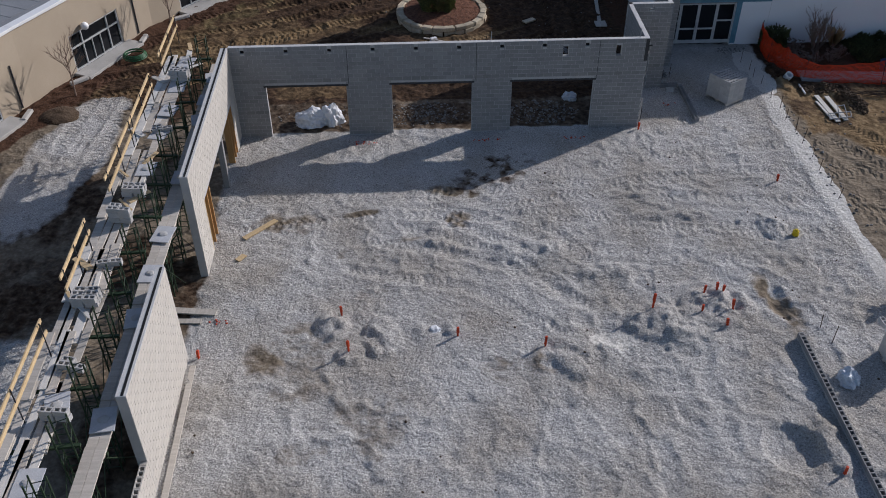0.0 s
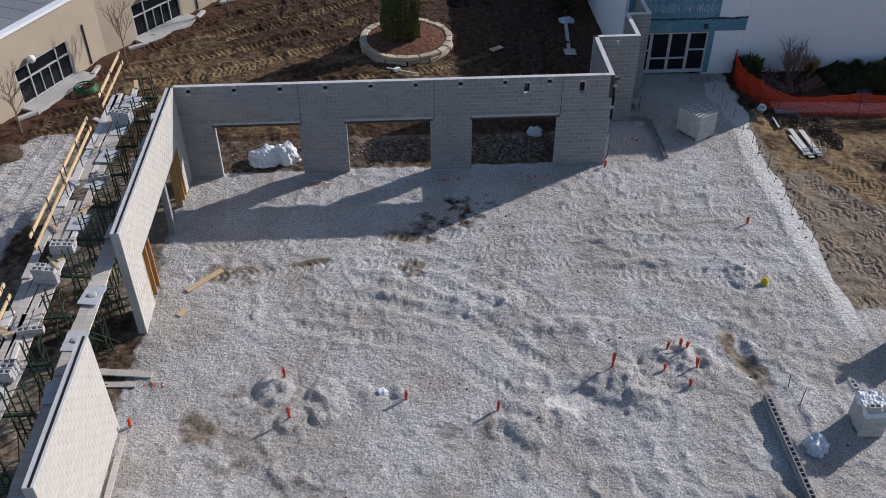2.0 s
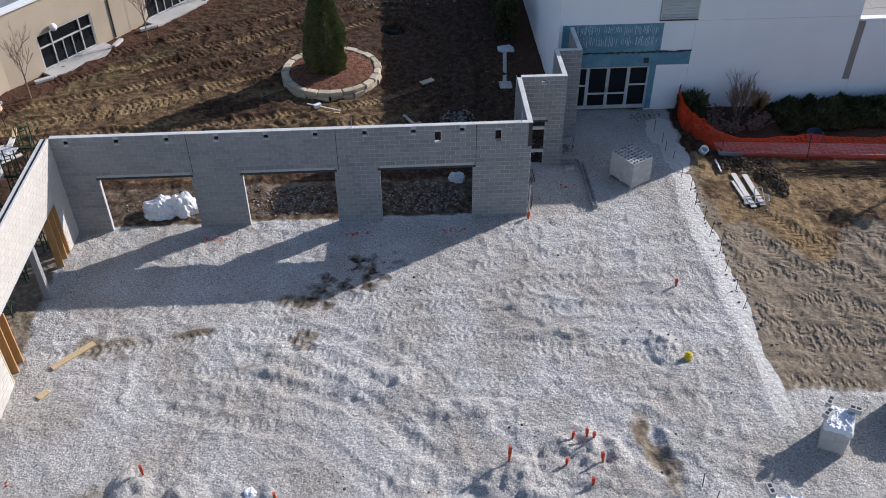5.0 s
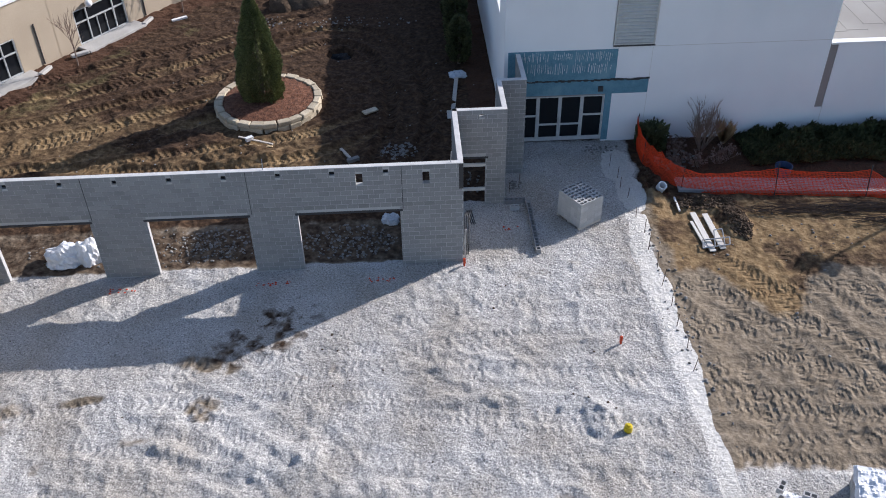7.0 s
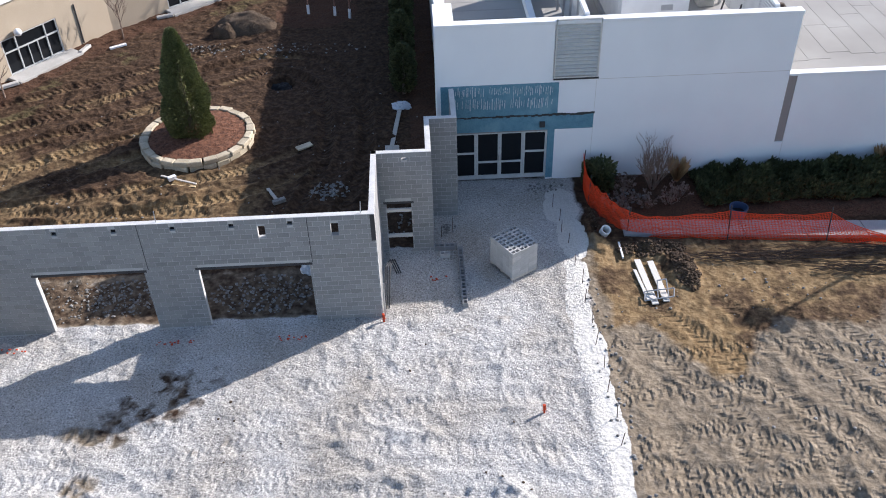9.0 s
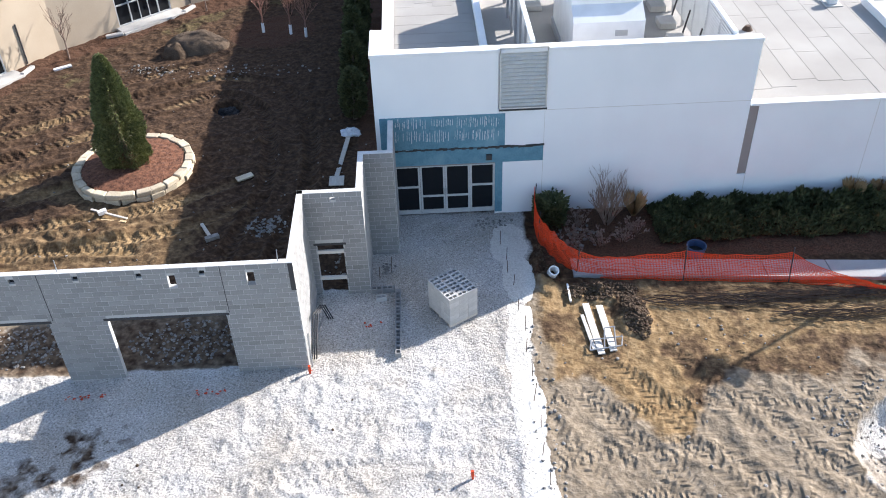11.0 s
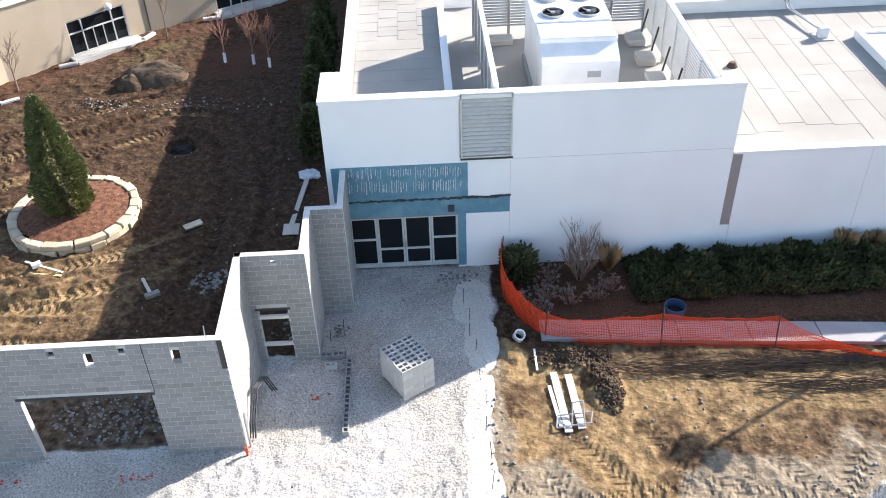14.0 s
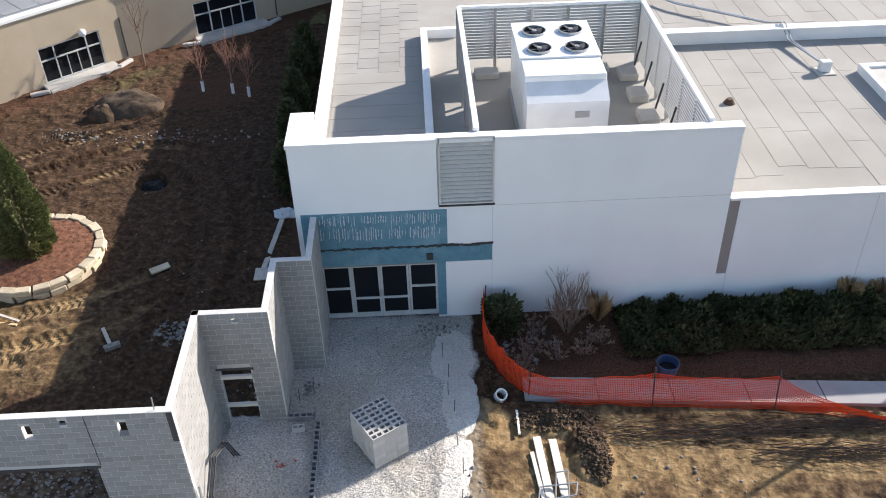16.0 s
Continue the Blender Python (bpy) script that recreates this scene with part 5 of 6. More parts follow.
lean = [0, 0, 0, 0.0, 0.05, 0.2, 0.3, 0.28, 0.25, -0.15, -0.3, -0.2, 0]
P = []
for i in range(len(line) - 1):
    L = math.hypot(line[i + 1][0] - line[i][0], line[i + 1][1] - line[i][1])
    for k in range(max(2, int(L / 0.055))):
        f = k / max(2, int(L / 0.055))
        P.append(tuple(line[i][j] + (line[i + 1][j] - line[i][j]) * f for j in (0, 1)) + (tops[i] + (tops[i + 1] - tops[i]) * f - 0.1 * math.sin(math.pi * f), lean[i] + (lean[i + 1] - lean[i]) * f))
vs, fs = [], []
NR = 15


def net(i, r, dx=0.0, dz=0.0):
    x, y, h, le = P[i]
    z = h * r / NR
    w = 0.10 * noise.noise(Vector((i * 0.045, r * 0.25, 3)))
    return (x - 8.6 + dx + w * 0.4, y - 8.3 + w + le * (r / NR) * 1.2, z + ground_z(x, y) + 0.02 + dz)


for i in range(len(P) - 1):
    for r in range(NR + 1):
        wd = 0.012 if 0 < r < NR else 0.02
        k = len(vs)
        vs += [net(i, r, 0, -wd), net(i + 1, r, 0, -wd), net(i + 1, r, 0, wd), net(i, r, 0, wd)]
        fs.append((k, k + 1, k + 2, k + 3))
    for r in range(NR):
        k = len(vs)
        vs += [net(i, r, -0.010), net(i, r, 0.010), net(i, r + 1, 0.010), net(i, r + 1, -0.010)]
        fs.append((k, k + 1, k + 2, k + 3))
M_NET = plain("orange_mesh_plastic", (0.80, 0.075, 0.02), 0.5)
ob = new("netting", from_arrays("netting", vs, fs, M_NET))
ob.parent = fence
for i in (0, 2, 4, 6, 8, 10, 12):
    bm = bmnew()
    x, y = line[i]
    tube(bm, [(x - 8.6, y - 8.3, -0.1), (x - 8.6 + 0.05, y - 8.3 + lean[i] * 1.2, tops[i] + 0.15)], 0.022, 6)
    part("post", bm, M_DARK, fence)


# ---- pallets of block ----
BLK = block_bm(0.39, 0.19, 0.19, True)
ME_BLK = mesh_of("block", BLK, mat("new_grey_block", (0.40, 0.39, 0.37), (0.52, 0.51, 0.49), 3, 40, 0.92, 0.4, 0.006, vary=0.08))


def block_pallet(x, y, turn, nx_, ny_, nz_, label, wrap, loose=()):
    t = thing("block_pallet", pose(x, y, ground_z(x, y) + 0.0, 0, 0, turn), label, "pallet of blocks", "pallets of concrete block")
    W, D = nx_ * 0.395, ny_ * 0.195
    for k in range(3):
        bm = bmnew()
        box(bm, 0, W, k * (D - 0.1) / 2, k * (D - 0.1) / 2 + 0.1, 0, 0.09)
        part("skid", bm, M_WOOD, t)
    bm = bmnew()
    box(bm, 0, W, 0, D, 0.09, 0.115)
    part("deck_board", bm, M_WOOD, t)
    for k in range(nz_):
        for i in range(nx_):
            for j in range(ny_):
                if 0 < i < nx_ - 1 and 0 < j < ny_ - 1 and k < nz_ - 1:
                    continue
                share("block", ME_BLK, t, Matrix.Translation((i * 0.395 + random.uniform(-0.004, 0.004), j * 0.195 + random.uniform(-0.004, 0.004), 0.115 + k * 0.192)))
    top = 0.115 + nz_ * 0.192
    if wrap:
        bm = bmnew()
        bmesh.ops.create_grid(bm, x_segments=34, y_segments=34, size=1.0)
        for v in bm.verts:
            u, w = v.co.x, v.co.y
            e = max(abs(u), abs(w))
            v.co = Vector(((u * 0.56 + 0.5) * W, (w * 0.56 + 0.5) * D, top + 0.03 + 0.10 * noise.noise(Vector((u * 3, w * 3, x))) + 0.06 * noise.noise(Vector((u * 8, w * 8, y)))))
            if e > 0.9:
                v.co.z = top - 0.18 * (e - 0.9) * 10 * (0.6 + 0.8 * noise.noise(Vector((u * 2, w * 2, 1))))
            else:
                v.co.z = max(v.co.z, top + 0.012)
        part("plastic_cover", bm, M_WRAP, t, "crumpled white plastic sheet")
    for i, j, a in loose:
        share("loose_block", ME_BLK, t, Matrix.Translation((i * W, j * D, top + (0.06 if wrap else 0.0))) @ pose(0, 0, 0, 0, 0, a))
    return t


random.seed(31)
block_pallet(4.84, 1.62, 32, 3, 7, 6, "cube of stacked hollow grey blocks on a wooden pallet", False)
block_pallet(7.7, -12.9, -28, 2, 5, 5, "stack of grey blocks under white plastic on a pallet", True, ((0.05, 0.75, 80), (0.0, 0.2, 70), (0.7, 0.85, 0)))
block_pallet(5.1, -16.4, -4, 2, 5, 5, "stack of grey blocks under white plastic on a pallet", True, ((0.05, 0.05, 0), (0.68, 0.03, 0), (0.02, 0.95, 100)))
# out of view, added for the shadow it throws onto the stone
block_pallet(7.9, -20.9, -10, 3, 6, 6, "stack of grey blocks under white plastic on a pallet", True)
block_pallet(10.4, -12.2, -20, 3, 6, 4, "stack of grey blocks under white plastic on a pallet", True)


def crumple(name, x, y, sx, sy, sz, label, category, material, seed, group=""):
    t = thing(name, pose(x, y, ground_z(x, y)), label, category, group)
    bm = bmnew()
    bmesh.ops.create_icosphere(bm, subdivisions=4, radius=1.0)
    for v in bm.verts:
        d = 1 + 0.35 * noise.noise(v.co * 1.6 + Vector((seed, 0, 0))) + 0.2 * noise.noise(v.co * 4.5 + Vector((0, seed, 0)))
        v.co = Vector((v.co.x * sx * d, v.co.y * sy * d, max(-0.02, v.co.z * sz * d)))
    part("sheet", bm, material, t)
    return t


crumple("plastic_bundle", -15.75, 1.15, 0.85, 0.5, 0.75, "white plastic-wrapped bundle on the ground", "bundle", M_WRAP, 3, "plastic bundles")
crumple("plastic_bundle", -14.75, 1.25, 0.6, 0.5, 0.85, "white plastic-wrapped bundle on the ground", "bundle", M_WRAP, 8, "plastic bundles")
M_FILM = plain("clear_plastic_film", (0.62, 0.66, 0.70), 0.25, spec=0.5)
crumple("plastic_film", 3.6, -16.7, 0.36, 0.42, 0.42, "heap of thin pale plastic film", "plastic film", M_FILM, 15)
crumple("plastic_film", 0.75, 15.4, 0.45, 0.35, 0.3, "crumpled pale plastic film", "plastic film", M_FILM, 25)
crumple("plastic_film", -2.8, 2.9, 0.4, 0.3, 0.3, "crumpled blue-grey plastic film", "plastic film", M_FILM, 35)
crumple("white_scrap", 4.0, -20.6, 0.22, 0.3, 0.16, "torn white cement bag on the ground", "bag", M_WRAP, 45)
crumple("white_scrap", -10.3, -13.6, 0.2, 0.18, 0.12, "torn pinkish white bag scrap", "bag", M_WRAP, 55)


# ---- stakes, buckets, loose boards ----
def stake(x, y, h, label="orange-topped survey stake in the crushed stone", flag=False):
    t = thing("survey_stake", pose(x, y, ground_z(x, y) - 0.05, random.uniform(-5, 5), random.uniform(-5, 5), random.uniform(0, 90)), label, "stake", "survey stakes")
    bm = bmnew()
    box(bm, -0.028, 0.028, -0.028, 0.028, 0, h + 0.05)
    part("stick", bm, M_ORANGE if h < 0.7 else M_LUMBER, t)
    bm = bmnew()
    box(bm, -0.042, 0.042, -0.042, 0.042, h * 0.55, h + 0.06, bevel=0.004)
    part("painted_top", bm, M_ORANGE, t)
    if flag:
        bm = bmnew()
        for k in range(3):
            box(bm, 0, 0.16, -0.022, 0.022, -0.004, 0.004, pose(0, 0, h * 0.72, 0, 55 + 9 * k, 120 * k + 20))
        part("ribbon", bm, M_ORANGE, t, "orange flagging ribbon")


random.seed(77)
for x, y, h, f in ((-13.68, -12.77, 0.55, False), (-13.36, -14.63, 0.65, False), (-9.5, -13.95, 0.5, True), (-6.44, -14.63, 0.55, True), (-2.26, -13.0, 0.75, False), (-0.1, -12.15, 0.4, False), (0.35, -12.2, 0.4, True), (0.55, -12.3, 0.35, False),
                   (0.7, -13.16, 0.6, False), (-0.46, -13.2, 0.35, False), (0.24, -14.0, 0.35, True), (-18.6, -14.6, 0.45, True), (5.18, -4.93, 0.4, True), (0.02, -0.2, 0.45, True), (1.9, -20.6, 0.4, True)):
    stake(x, y, h * 0.82, flag=f)
for x, y, n in ((-13.0, -0.9, 3), (-7.4, -0.8, 4), (-3.2, -0.9, 3), (2.15, 2.0, 2), (-18.2, -12.8, 2)):
    mk = thing("paint_mark", pose(x, y, ground_z(x, y) + 0.03), "faded orange marking paint on the stone", "paint mark", "paint marks")
    bm = bmnew()
    for k in range(n * 4):
        rock(bm, random.uniform(-0.5, 0.5) * n * 0.35, random.uniform(-0.12, 0.12), 0.0, 0.05, 0.04, 0.025, random)
    tagged(part("painted_stones", bm, M_ORANGE, mk), kind="stuff")
yb = thing("yellow_jug", pose(4.6, -8.8, ground_z(4.6, -8.8)) @ Matrix.Scale(0.75, 4), "yellow plastic water jug on the stone", "jug")
bm = bmnew()
bmesh.ops.create_cone(bm, cap_ends=True, segments=18, radius1=0.19, radius2=0.17, depth=0.3, matrix=Matrix.Translation((0, 0, 0.16)))
bmesh.ops.bevel(bm, geom=[e for e in bm.edges], offset=0.02, segments=1, affect="EDGES")
part("body", bm, M_YELLOW, yb)
bm = bmnew()
bmesh.ops.create_cone(bm, cap_ends=True, segments=14, radius1=0.12, radius2=0.08, depth=0.09, matrix=Matrix.Translation((0, 0, 0.35)))
part("lid", bm, M_YELLOW, yb)
tub = thing("plastic_tub", pose(14.45, 5.1, 0.0), "round blue-grey plastic tub behind the fence", "tub")
bm = bmnew()
bmesh.ops.create_cone(bm, cap_ends=False, segments=24, radius1=0.31, radius2=0.38, depth=0.45, matrix=Matrix.Translation((0, 0, 0.25)))
bmesh.ops.solidify(bm, geom=bm.faces[:], thickness=0.03)
part("wall", bm, M_BLUE_TUB, tub)
bm = bmnew()
bmesh.ops.create_circle(bm, cap_ends=True, segments=24, radius=0.32, matrix=Matrix.Translation((0, 0, 0.2)))
part("base", bm, M_BLACK, tub)
for x, y, r, a in ((8.78, 4.3, 0.2, 20),):
    pp = thing("pipe_stub", pose(x, y, ground_z(x, y), 30, 0, a), "short white plastic pipe stub in the soil", "pipe")
    bm = bmnew()
    bmesh.ops.create_cone(bm, cap_ends=False, segments=20, radius1=r, radius2=r, depth=0.4, matrix=Matrix.Translation((0, 0, 0.2)))
    bmesh.ops.solidify(bm, geom=bm.faces[:], thickness=0.04)
    part("pipe", bm, M_COPING, pp)


def board(x0, y0, x1, y1, w, th, material, label, z=None, name="board", group="loose boards", tilt=0.0):
    L, a = math.hypot(x1 - x0, y1 - y0), math.degrees(math.atan2(y1 - y0, x1 - x0))
    zz = (max(ground_z(x0, y0), ground_z(x1, y1)) + 0.02) if z is None else z
    t = thing(name, pose(x0, y0, zz, 0, -tilt, a), label, "board", group)
    bm = bmnew()
    box(bm, 0, L, -w / 2, w / 2, 0, th, bevel=0.004)
    part("plank", bm, material, t)
    return t


board(-17.85, -7.95, -16.65, -6.75, 0.24, 0.05, M_LUMBER, "pale fresh lumber plank lying on the stone")
board(-17.95, -9.3, -17.7, -8.95, 0.25, 0.04, M_LUMBER, "short offcut of lumber on the stone")
board(-20.2, -12.1, -18.3, -12.35, 0.3, 0.05, M_WOOD, "weathered plank in the wall gap")
board(-20.0, -12.7, -18.8, -12.75, 0.25, 0.05, M_WOOD, "weathered plank in the wall gap")
board(-18.62, -22.5, -18.72, -15.0, 0.2, 0.05, M_WOOD, "long weathered plank along the wall foot")
board(9.58, 2.05, 9.72, 0.3, 0.12, 0.05, M_PALE_PLANK, "narrow pale plank on the soil")
board(9.8, 2.65, 9.93, 0.05, 0.24, 0.05, M_PALE_PLANK, "pale plank on the soil")
board(10.27, 2.5, 10.36, 0.15, 0.24, 0.05, M_PALE_PLANK, "pale plank on the soil")
board(9.3, 3.75, 9.28, 2.75, 0.07, 0.07, M_COPING, "white plastic stake lying on the soil")
board(0.3, 11.6, 0.75, 15.6, 0.2, 0.06, M_WOOD, "long grey plank on the dark soil")
board(0.0, 11.35, 0.65, 11.35, 0.75, 0.04, M_WOOD, "pale square sheet on the dark soil")
board(-4.1, 11.8, -3.45, 12.2, 0.34, 0.08, M_STONE, "single pale flat stone slab on the soil", name="stone_slab", group="")
board(-5.1, 8.6, -4.5, 7.5, 0.13, 0.08, M_WOOD, "grey timber offcut on the soil")
board(-4.75, 7.45, -4.25, 7.7, 0.22, 0.16, M_RUBBLE, "broken concrete lump on a timber", name="concrete_lump", group="")
board(-10.0, 10.0, -8.3, 9.2, 0.10, 0.05, M_WOOD, "thin timber stick on the soil")
board(-9.4, 9.2, -8.3, 9.0, 0.10, 0.05, M_LUMBER, "thin timber stick on the soil")
board(-9.6, 9.6, -9.3, 9.8, 0.2, 0.18, M_COPING, "white scrap block on the soil", name="scrap_block", group="")
board(-14.8, 24.0, -15.6, 23.5, 0.2, 0.1, M_COPING, "white scrap on the soil", name="scrap_block", group="")
cart = thing("steel_frame", pose(10.05, 0.2, ground_z(10.05, 0.2) + 0.12), "bent light steel frame on the planks", "frame")
for p in (((-0.5, 0, 0), (0.6, 0.1, 0.05)), ((-0.4, 0.45, 0.05), (0.7, 0.5, 0.1)), ((-0.5, 0, 0), (-0.4, 0.45, 0.05)), ((0.6, 0.1, 0.05), (0.7, 0.5, 0.1)), ((0, 0.05, 0.02), (0.1, 0.75, 0.3)), ((0.4, 0.05, 0.02), (0.45, 0.8, 0.3)), ((0.1, 0.75, 0.3), (0.45, 0.8, 0.3))):
    bm = bmnew()
    tube(bm, p, 0.025, 6)
    part("bar", bm, M_STEEL, cart)
hose = thing("garden_hose", pose(-25.8, 8.5, 0.08), "coiled green hose on the ground by the wall", "hose")
for k in range(6):
    bm = bmnew()
    r = 0.62 - 0.05 * (k % 3)
    tube(bm, [(r * math.cos(a * 0.2618), r * math.sin(a * 0.2618) * 0.95, 0.03 + 0.045 * k) for a in range(25)], 0.028, 5)
    part("loop", bm, M_HOSE, hose)
crumple("plastic_bag", -5.5, 18.5, 0.6, 0.55, 0.45, "black plastic bag lying in the soil", "bag", M_BLACK, 65)

# doorway braces, conduit loops, loose block by the entry walls
for z in (0.75, 1.95):
    br = thing("door_brace", pose(0.23, 3.76, z), "pale timber brace across a block doorway", "brace", "doorway braces")
    bm = bmnew()
    box(bm, 0.0, 0.95, 0, 0.09, 0, 0.13)
    part("timber", bm, M_PALE_PLANK, br)
sill = thing("door_lintel", pose(0.23, 3.72, 2.36), "dark steel lintel over a doorway", "lintel")
bm = bmnew()
box(bm, -0.1, 1.05, 0, 0.2, 0, 0.09)
part("angle", bm, M_DARK, sill)
cl = thing("conduit_loop", pose(0.35, 1.2, 0), "grey flexible conduit leaning on the wall", "conduit")
for k in range(3):
    bm = bmnew()
    o = 0.08 * k
    tube(bm, [(-0.3 + o, -0.8, 0.05), (-0.25 + o, -0.7, 0.6), (-0.2 + o, 0.2, 1.2), (-0.05 + o, 1.0, 0.9), (0.15 + o, 1.2, 0.05)], 0.025, 5)
    part("loop", bm, M_DARK, cl)
share_b = thing("loose_block", pose(2.2, 3.2, ground_z(2.2, 3.2), 0, 0, 5), "single hollow block on the stone", "block")
share("block", ME_BLK, share_b, Matrix())
dp = thing("downpipe", pose(0.08, 0.12, 0), "short steel conduit at the wall corner", "conduit")
bm = bmnew()
tube(bm, [(0, 0, 0), (0, 0, 1.1), (0.02, 0.0, 1.5)], 0.035, 6)
part("pipe", bm, M_STEEL, dp)
for x in (-0.45, -7.2):
    an = thing("anchor_bolt", pose(x, 0.1, 4.6), "short steel dowel in the wall top", "dowel", "wall-top dowels")
    bm = bmnew()
    tube(bm, [(0, 0, 0), (0.02, 0, 0.45)], 0.018, 5)
    part("rod", bm, M_STEEL, an)

# timber bucks and props in the left wall opening
for y0, y1, z1, mt in ((-1.32, -1.37, 2.45, M_BUCK), (-1.7, -1.76, 2.45, M_BUCK), (-2.2, -2.26, 2.4, M_BUCK), (-7.5, -7.56, 2.4, M_BUCK), (-8.0, -8.06, 2.4, M_BUCK), (-8.53, -8.58, 2.45, M_LUMBER)):
    bk = thing("timber_buck", pose(-19.08, y0, -0.02), "upright orange-brown form timber in the wall opening", "timber", "form timbers")
    bm = bmnew()
    box(bm, -0.14, 0.14, y1 - y0, 0, 0, z1, bevel=0.004)
    part("plank", bm, mt, bk)
bk = thing("prop_post", pose(-19.05, -4.1, -0.02), "grey square prop post under the wall", "post")
bm = bmnew()
box(bm, -0.12, 0.12, -0.12, 0.12, 0, 2.45, bevel=0.006)
part("post", bm, M_BLOCK_DARK, bk)

# ---- mason's scaffold along the left wall ----
SX = -20.3
tower = thing("scaffold_tower", pose(SX, 1.0, -0.05), "dark green steel scaffold tower with ladder rungs", "scaffold tower", "scaffold towers")
for sx in (-0.22, 0.22):
    for sy in (-0.16, 0.16):
        bm = bmnew()
        tube(bm, [(sx, sy, 0), (sx, sy, 4.75)], 0.027, 5)
        part("upright", bm, M_GREEN, tower)
for k in range(10):
    z = 0.3 + 0.46 * k
    for sy in (-0.16, 0.16):
        bm = bmnew()
        tube(bm, [(-0.22, sy, z), (0.22, sy, z + (0.15 if k % 2 else 0))], 0.018, 4)
        part("rung", bm, M_GREEN, tower)
    for sx in (-0.22, 0.22):
        bm = bmnew()
        tube(bm, [(sx, -0.16, z), (sx, 0.16, z + 0.22)], 0.012, 4)
        part("brace", bm, M_GREEN, tower)
for z, x0, x1 in ((3.62, -1.6, 0.35), (3.15, 0.2, 0.95)):
    bm = bmnew()
    box(bm, x0, x1, -0.05, 0.05, z, z + 0.08)
    part("bearer", bm, M_GREEN, tower)
for sx in (0.92,):
    bm = bmnew()
    tube(bm, [(sx, 0, 3.1), (0.2, 0, 2.2)], 0.025, 4)
    part("strut", bm, M_GREEN, tower)
TY = [1.0 - 2.02 * k for k in range(13)]
for k, y in enumerate(TY[1:]):
    copy_thing(tower, pose(SX + random.uniform(-0.08, 0.08), y, -0.05, random.uniform(-1, 1), random.uniform(-1, 1), random.uniform(-6, 6)))
for a, b in zip(TY, TY[1:]):
    xb = thing("cross_brace", pose(SX, a, 0), "thin green diagonal brace between scaffold towers", "brace", "scaffold braces")
    for s in (-0.24, 0.24):
        for z0, z1 in ((0.5, 3.1), (3.1, 0.5)):
            bm = bmnew()
            tube(bm, [(s, 0, z0), (s, b - a, z1)], 0.016, 4)
            part("brace", bm, M_GREEN, xb)
        bm = bmnew()
        tube(bm, [(s + 0.5, 0, 0.5), (s + 0.5, b - a, 3.0)], 0.016, 4)
        part("brace", bm, M_GREEN, xb)
random.seed(13)
for i, (a, b) in enumerate(zip(TY, TY[1:])):
    for k in range(4):
        x = SX - 1.55 + 0.31 * k
        if random.random() < 0.12:
            continue
        board(x + random.uniform(-0.06, 0.06), b - 0.2 + random.uniform(-0.35, 0.1), x + random.uniform(-0.12, 0.12), a + 0.15 + random.uniform(-0.1, 0.2), random.choice((0.29, 0.29, 0.24)), 0.045, random.choice((M_WOOD, M_WOOD, M_PALE_PLANK)), "weathered scaffold plank on the platform", z=3.70 + 0.047 * (i % 2), name="scaffold_plank", group="scaffold planks")
    for k in range(2):
        x = SX + 0.44 + 0.3 * k
        board(x, b - 0.2, x, a + 0.15, 0.29, 0.045, M_WOOD, "weathered scaffold plank on the lower mason platform", z=3.23 + 0.047 * (i % 2), name="scaffold_plank", group="scaffold planks")
    for dx, z in ((-0.62, 3.795), (0.58, 3.325)):
        if random.random() < 0.3:
            continue
        mb = thing("mortar_board", pose(SX + dx, (a + b) / 2 + random.uniform(-0.4, 0.4), z, 0, 0, random.uniform(-14, 14)), "pale grey square mortar board on the scaffold", "mortar board", "mortar boards")
        bm = bmnew()
        box(bm, -0.34, 0.34, -0.45, 0.45, 0.0, 0.03, bevel=0.004)
        part("board", bm, M_MORTARBOARD, mb)
        if random.random() < 0.6:
            bm = bmnew()
            bmesh.ops.create_icosphere(bm, subdivisions=2, radius=1.0)
            for v in bm.verts:
                v.co = Vector((v.co.x * 0.17, v.co.y * 0.15, max(0.0, v.co.z) * 0.06 + 0.028)) * (1 + 0.25 * noise.noise(v.co * 2 + Vector((a, 0, 0))))
            part("mortar", bm, M_MORTAR, mb)
random.seed(14)
for y, n, l, dx in ((-1.5, 4, 3, -1.0), (-10.1, 4, 2, -1.1), (-11.6, 3, 3, -1.2), (-16.0, 6, 2, -1.3), (-18.6, 3, 1, -1.0), (-20.5, 2, 2, -0.9), (-5.8, 3, 1, -0.9), (-14.1, 2, 1, -1.0)):
    st = thing("block_stack", pose(SX + dx, y, 3.795, 0, 0, random.uniform(-15, 15)), "small stack of hollow grey blocks on scaffold planks", "block stack", "block stacks on the scaffold")
    for i in range(n):
        for k in range(l):
            share("block", ME_BLK, st, pose(random.uniform(-0.02, 0.02) + 0.41 * (i % 2), 0.2 * (i // 2), 0.192 * k, 0, 0, random.uniform(-4, 4)))
for k in range(14):
    y, x = random.uniform(-21, 1.5), SX + random.choice((-1.2, -0.8, -0.6))
    a = random.uniform(40, 140)
    board(x, y, x + 0.9 * math.cos(radians(a)), y + 0.9 * math.sin(radians(a)), random.uniform(0.08, 0.25), 0.04, random.choice((M_LUMBER, M_PALE_PLANK, M_WOOD)), "offcut of timber lying on the scaffold platform", z=3.795 if x < SX else 3.36, name="timber_offcut", group="timber offcuts on the scaffold")
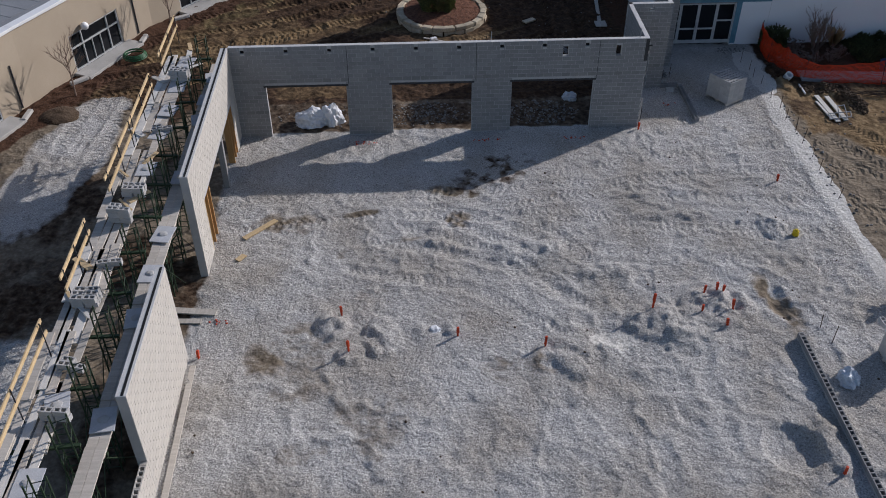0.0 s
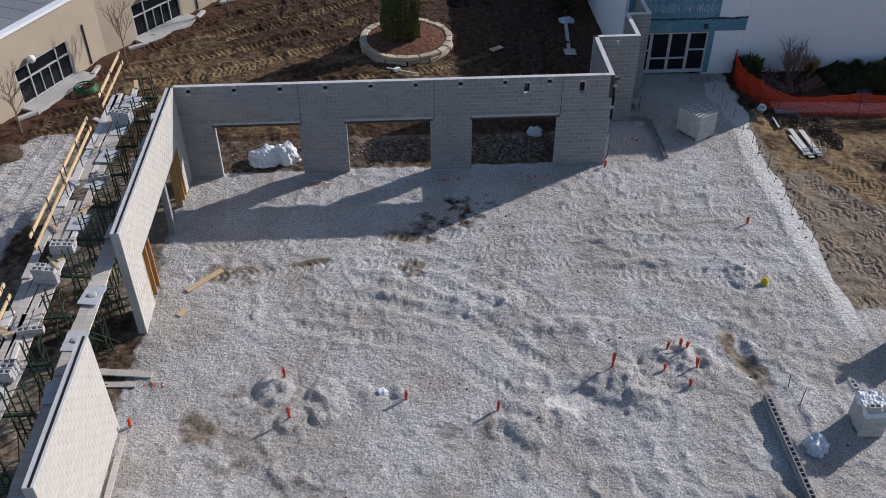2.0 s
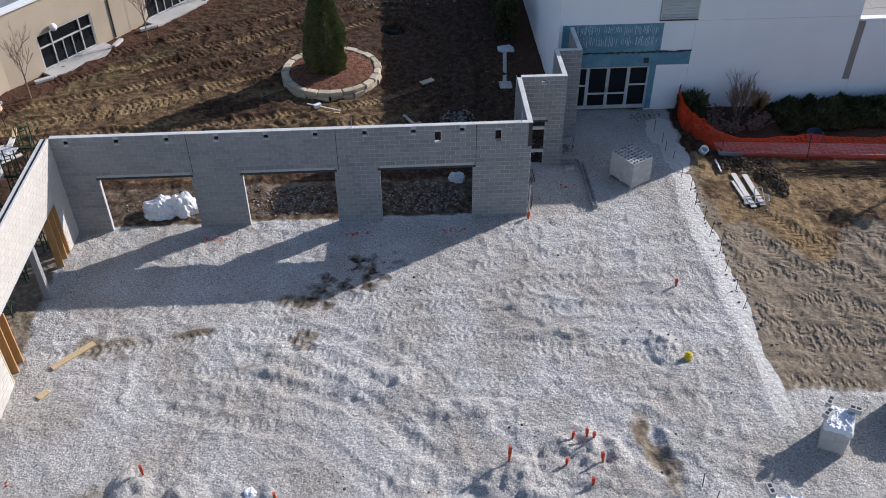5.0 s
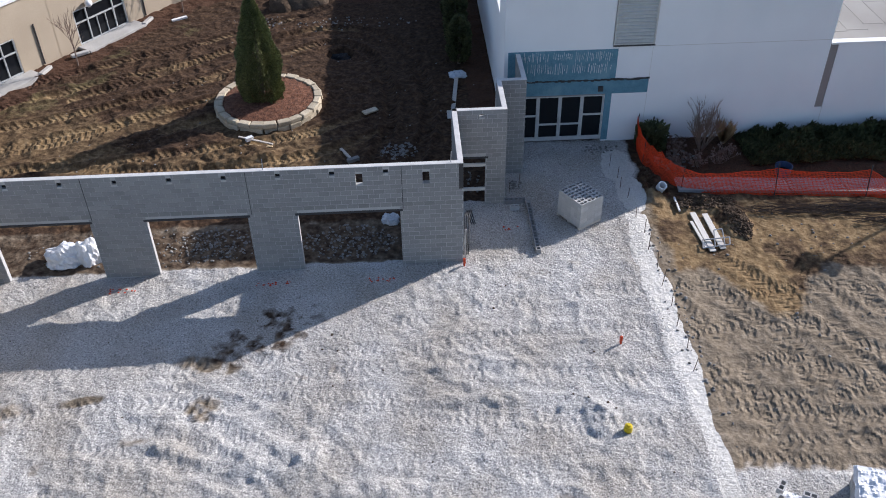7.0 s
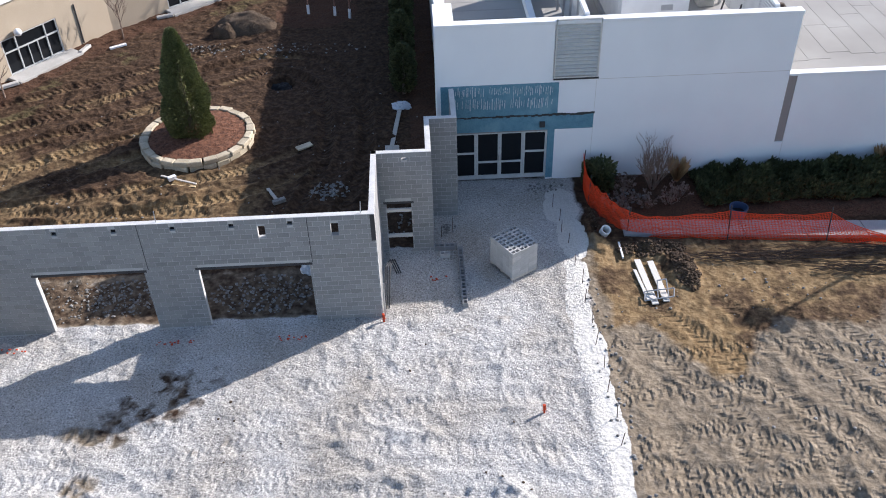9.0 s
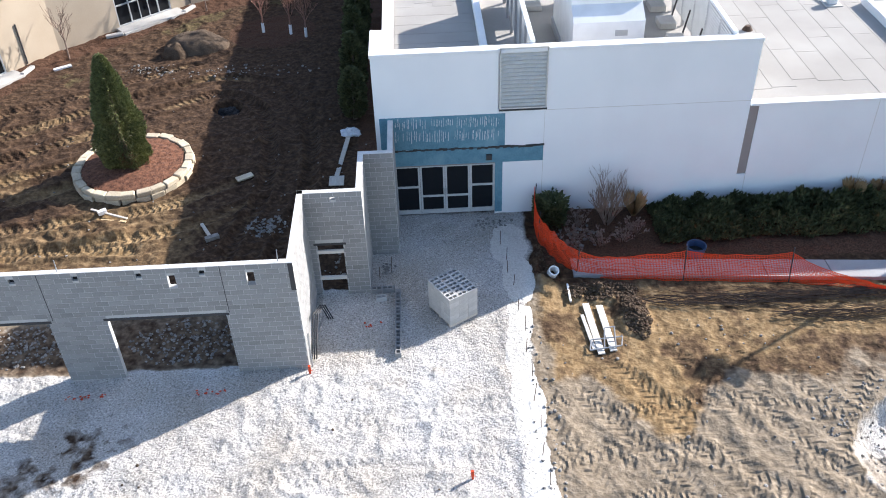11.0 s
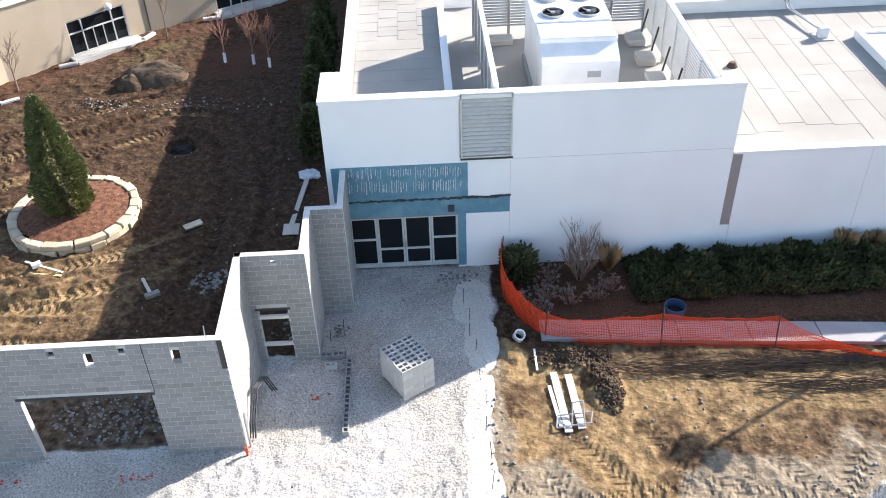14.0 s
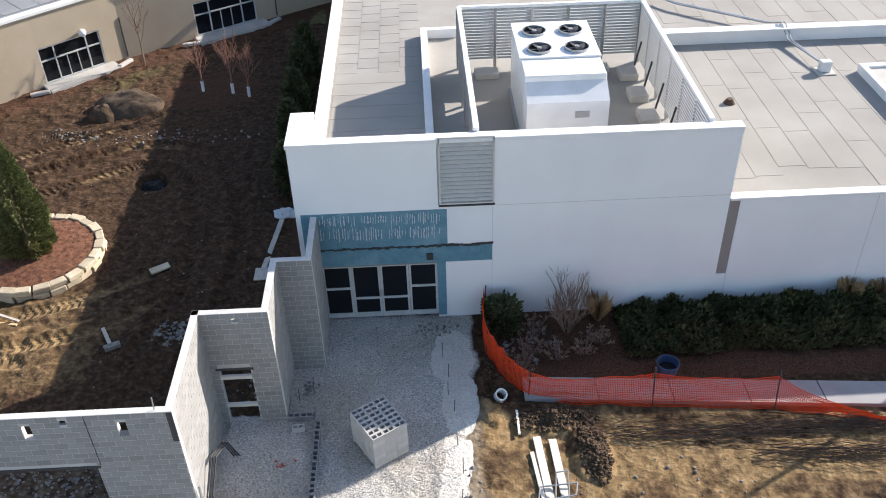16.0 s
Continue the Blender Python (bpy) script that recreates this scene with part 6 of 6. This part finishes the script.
for y0, y1, z in ((3.0, -1.0, 4.75), (-2.7, -6.6, 4.75), (-6.4, -10.4, 4.7), (-12.8, -15.8, 4.75), (-17.6, -23.2, 4.75)):
    for dz, dx in ((0, 0), (-0.45, 0.05)):
        board(SX - 1.5 + dx, y0, SX - 1.45 + dx, y1, 0.05, 0.14, M_LUMBER, "pale lumber guard rail on the scaffold edge", z=z + dz, name="guard_rail", group="scaffold guard rails")
    for y in (y0 - 0.3, (y0 + y1) / 2, y1 + 0.3):
        gp = thing("guard_post", pose(SX - 1.42, y, 3.6), "thin steel guard-rail post", "post", "guard-rail posts")
        bm = bmnew()
        tube(bm, [(0, 0, 0), (0, 0, 1.35)], 0.022, 5)
        part("post", bm, M_DARK, gp)

# ---- car-park lamp outside the fence, whose shadow falls over the clay ----
pl = thing("street_lamp", pose(28.4, 7.55, -0.1), "tall dark steel car-park lamp pole with a box head", "lamp post")
bm = bmnew()
box(bm, -0.28, 0.28, -0.28, 0.28, 0, 0.5, bevel=0.03)
part("base", bm, M_SLAB, pl, "round-edged concrete base")
bm = bmnew()
tube(bm, [(0, 0, 0.5), (0, 0, 7.9)], 0.11, 8, 0.08)
part("pole", bm, M_DARK, pl)
for s in (-1, 1):
    bm = bmnew()
    box(bm, 0.1, 0.75, -0.35, 0.35, -0.12, 0.2, pose(0, 0, 7.95, 0, 0, 150 if s > 0 else -30), bevel=0.03)
    part("lamp_head", bm, M_DARK, pl)


# ---- wall pieces ----
def block_mesh(store, ln, depth, ht, material, cores):
    key = (round(ln, 3), round(depth, 3), round(ht, 3), material.name, cores)
    if key not in store:
        store[key] = mesh_of("block", block_bm(ln, depth, ht, cores), material)
    return store[key]


STORE = {}
random.seed(21)
for wall, length, depth, height, openings, material, dark in BLOCKS:
    low = height < 1.5
    spans = []
    n = max(1, round(height / COURSE))
    ch = height / n
    for c in range(n):
        z0, z1 = c * ch, (c + 1) * ch
        cuts = sorted((o[0], o[1]) for o in openings if o[2] < z1 - 0.05 and o[3] > z0 + 0.05)
        free, u = [], 0.0
        for a, b in cuts:
            if a > u:
                free.append((u, a))
            u = max(u, b)
        if u < length:
            free.append((u, length))
        for a, b in free:
            k = math.floor(a / MODULE - (c % 2) * 0.5)
            while True:
                s, e = (k + (c % 2) * 0.5) * MODULE, (k + 1 + (c % 2) * 0.5) * MODULE
                if s >= b - 0.02:
                    break
                s, e = max(s, a), min(e, b)
                if e - s > 0.05:
                    spans.append((s, e, z0, ch, M_BLOCK_DARK if c in dark else material, low and c == n - 1))
                k += 1
    # the pieces that lie nearest to the middle of the site come first
    wm = wall.matrix_basis
    spans.sort(key=lambda q: (wm @ Vector((q[0], 0, q[2])) - Vector((-2.0, -4.0, 3.0))).length)
    for s, e, z0, ch, mt, cores in spans[:290]:
        me = block_mesh(STORE, e - s - 0.015, depth, ch - 0.015, mt, cores)
        share("block", me, wall, Matrix.Translation((s + 0.0075, random.uniform(-0.0025, 0.0025), z0 + 0.0075)))
    rest = spans[290:]
    for mt in {q[4].name: q[4] for q in rest}.values():
        vs, fs = [], []
        for s, e, z0, ch, mm, cores in rest:
            if mm is not mt:
                continue
            o = random.uniform(-0.0025, 0.0025)
            k = len(vs)
            vs += [(x, y, z) for x in (s + 0.0075, e - 0.0075) for y in (o, depth + o) for z in (z0 + 0.0075, z0 + ch - 0.0075)]
            fs += [tuple(k + i for i in f) for f in ((0, 1, 3, 2), (4, 6, 7, 5), (0, 4, 5, 1), (2, 3, 7, 6), (0, 2, 6, 4), (1, 5, 7, 3))]
        ob = new("block_courses", from_arrays("block_courses", vs, fs, mt))
        ob.parent = wall
        tagged(ob, kind="stuff")
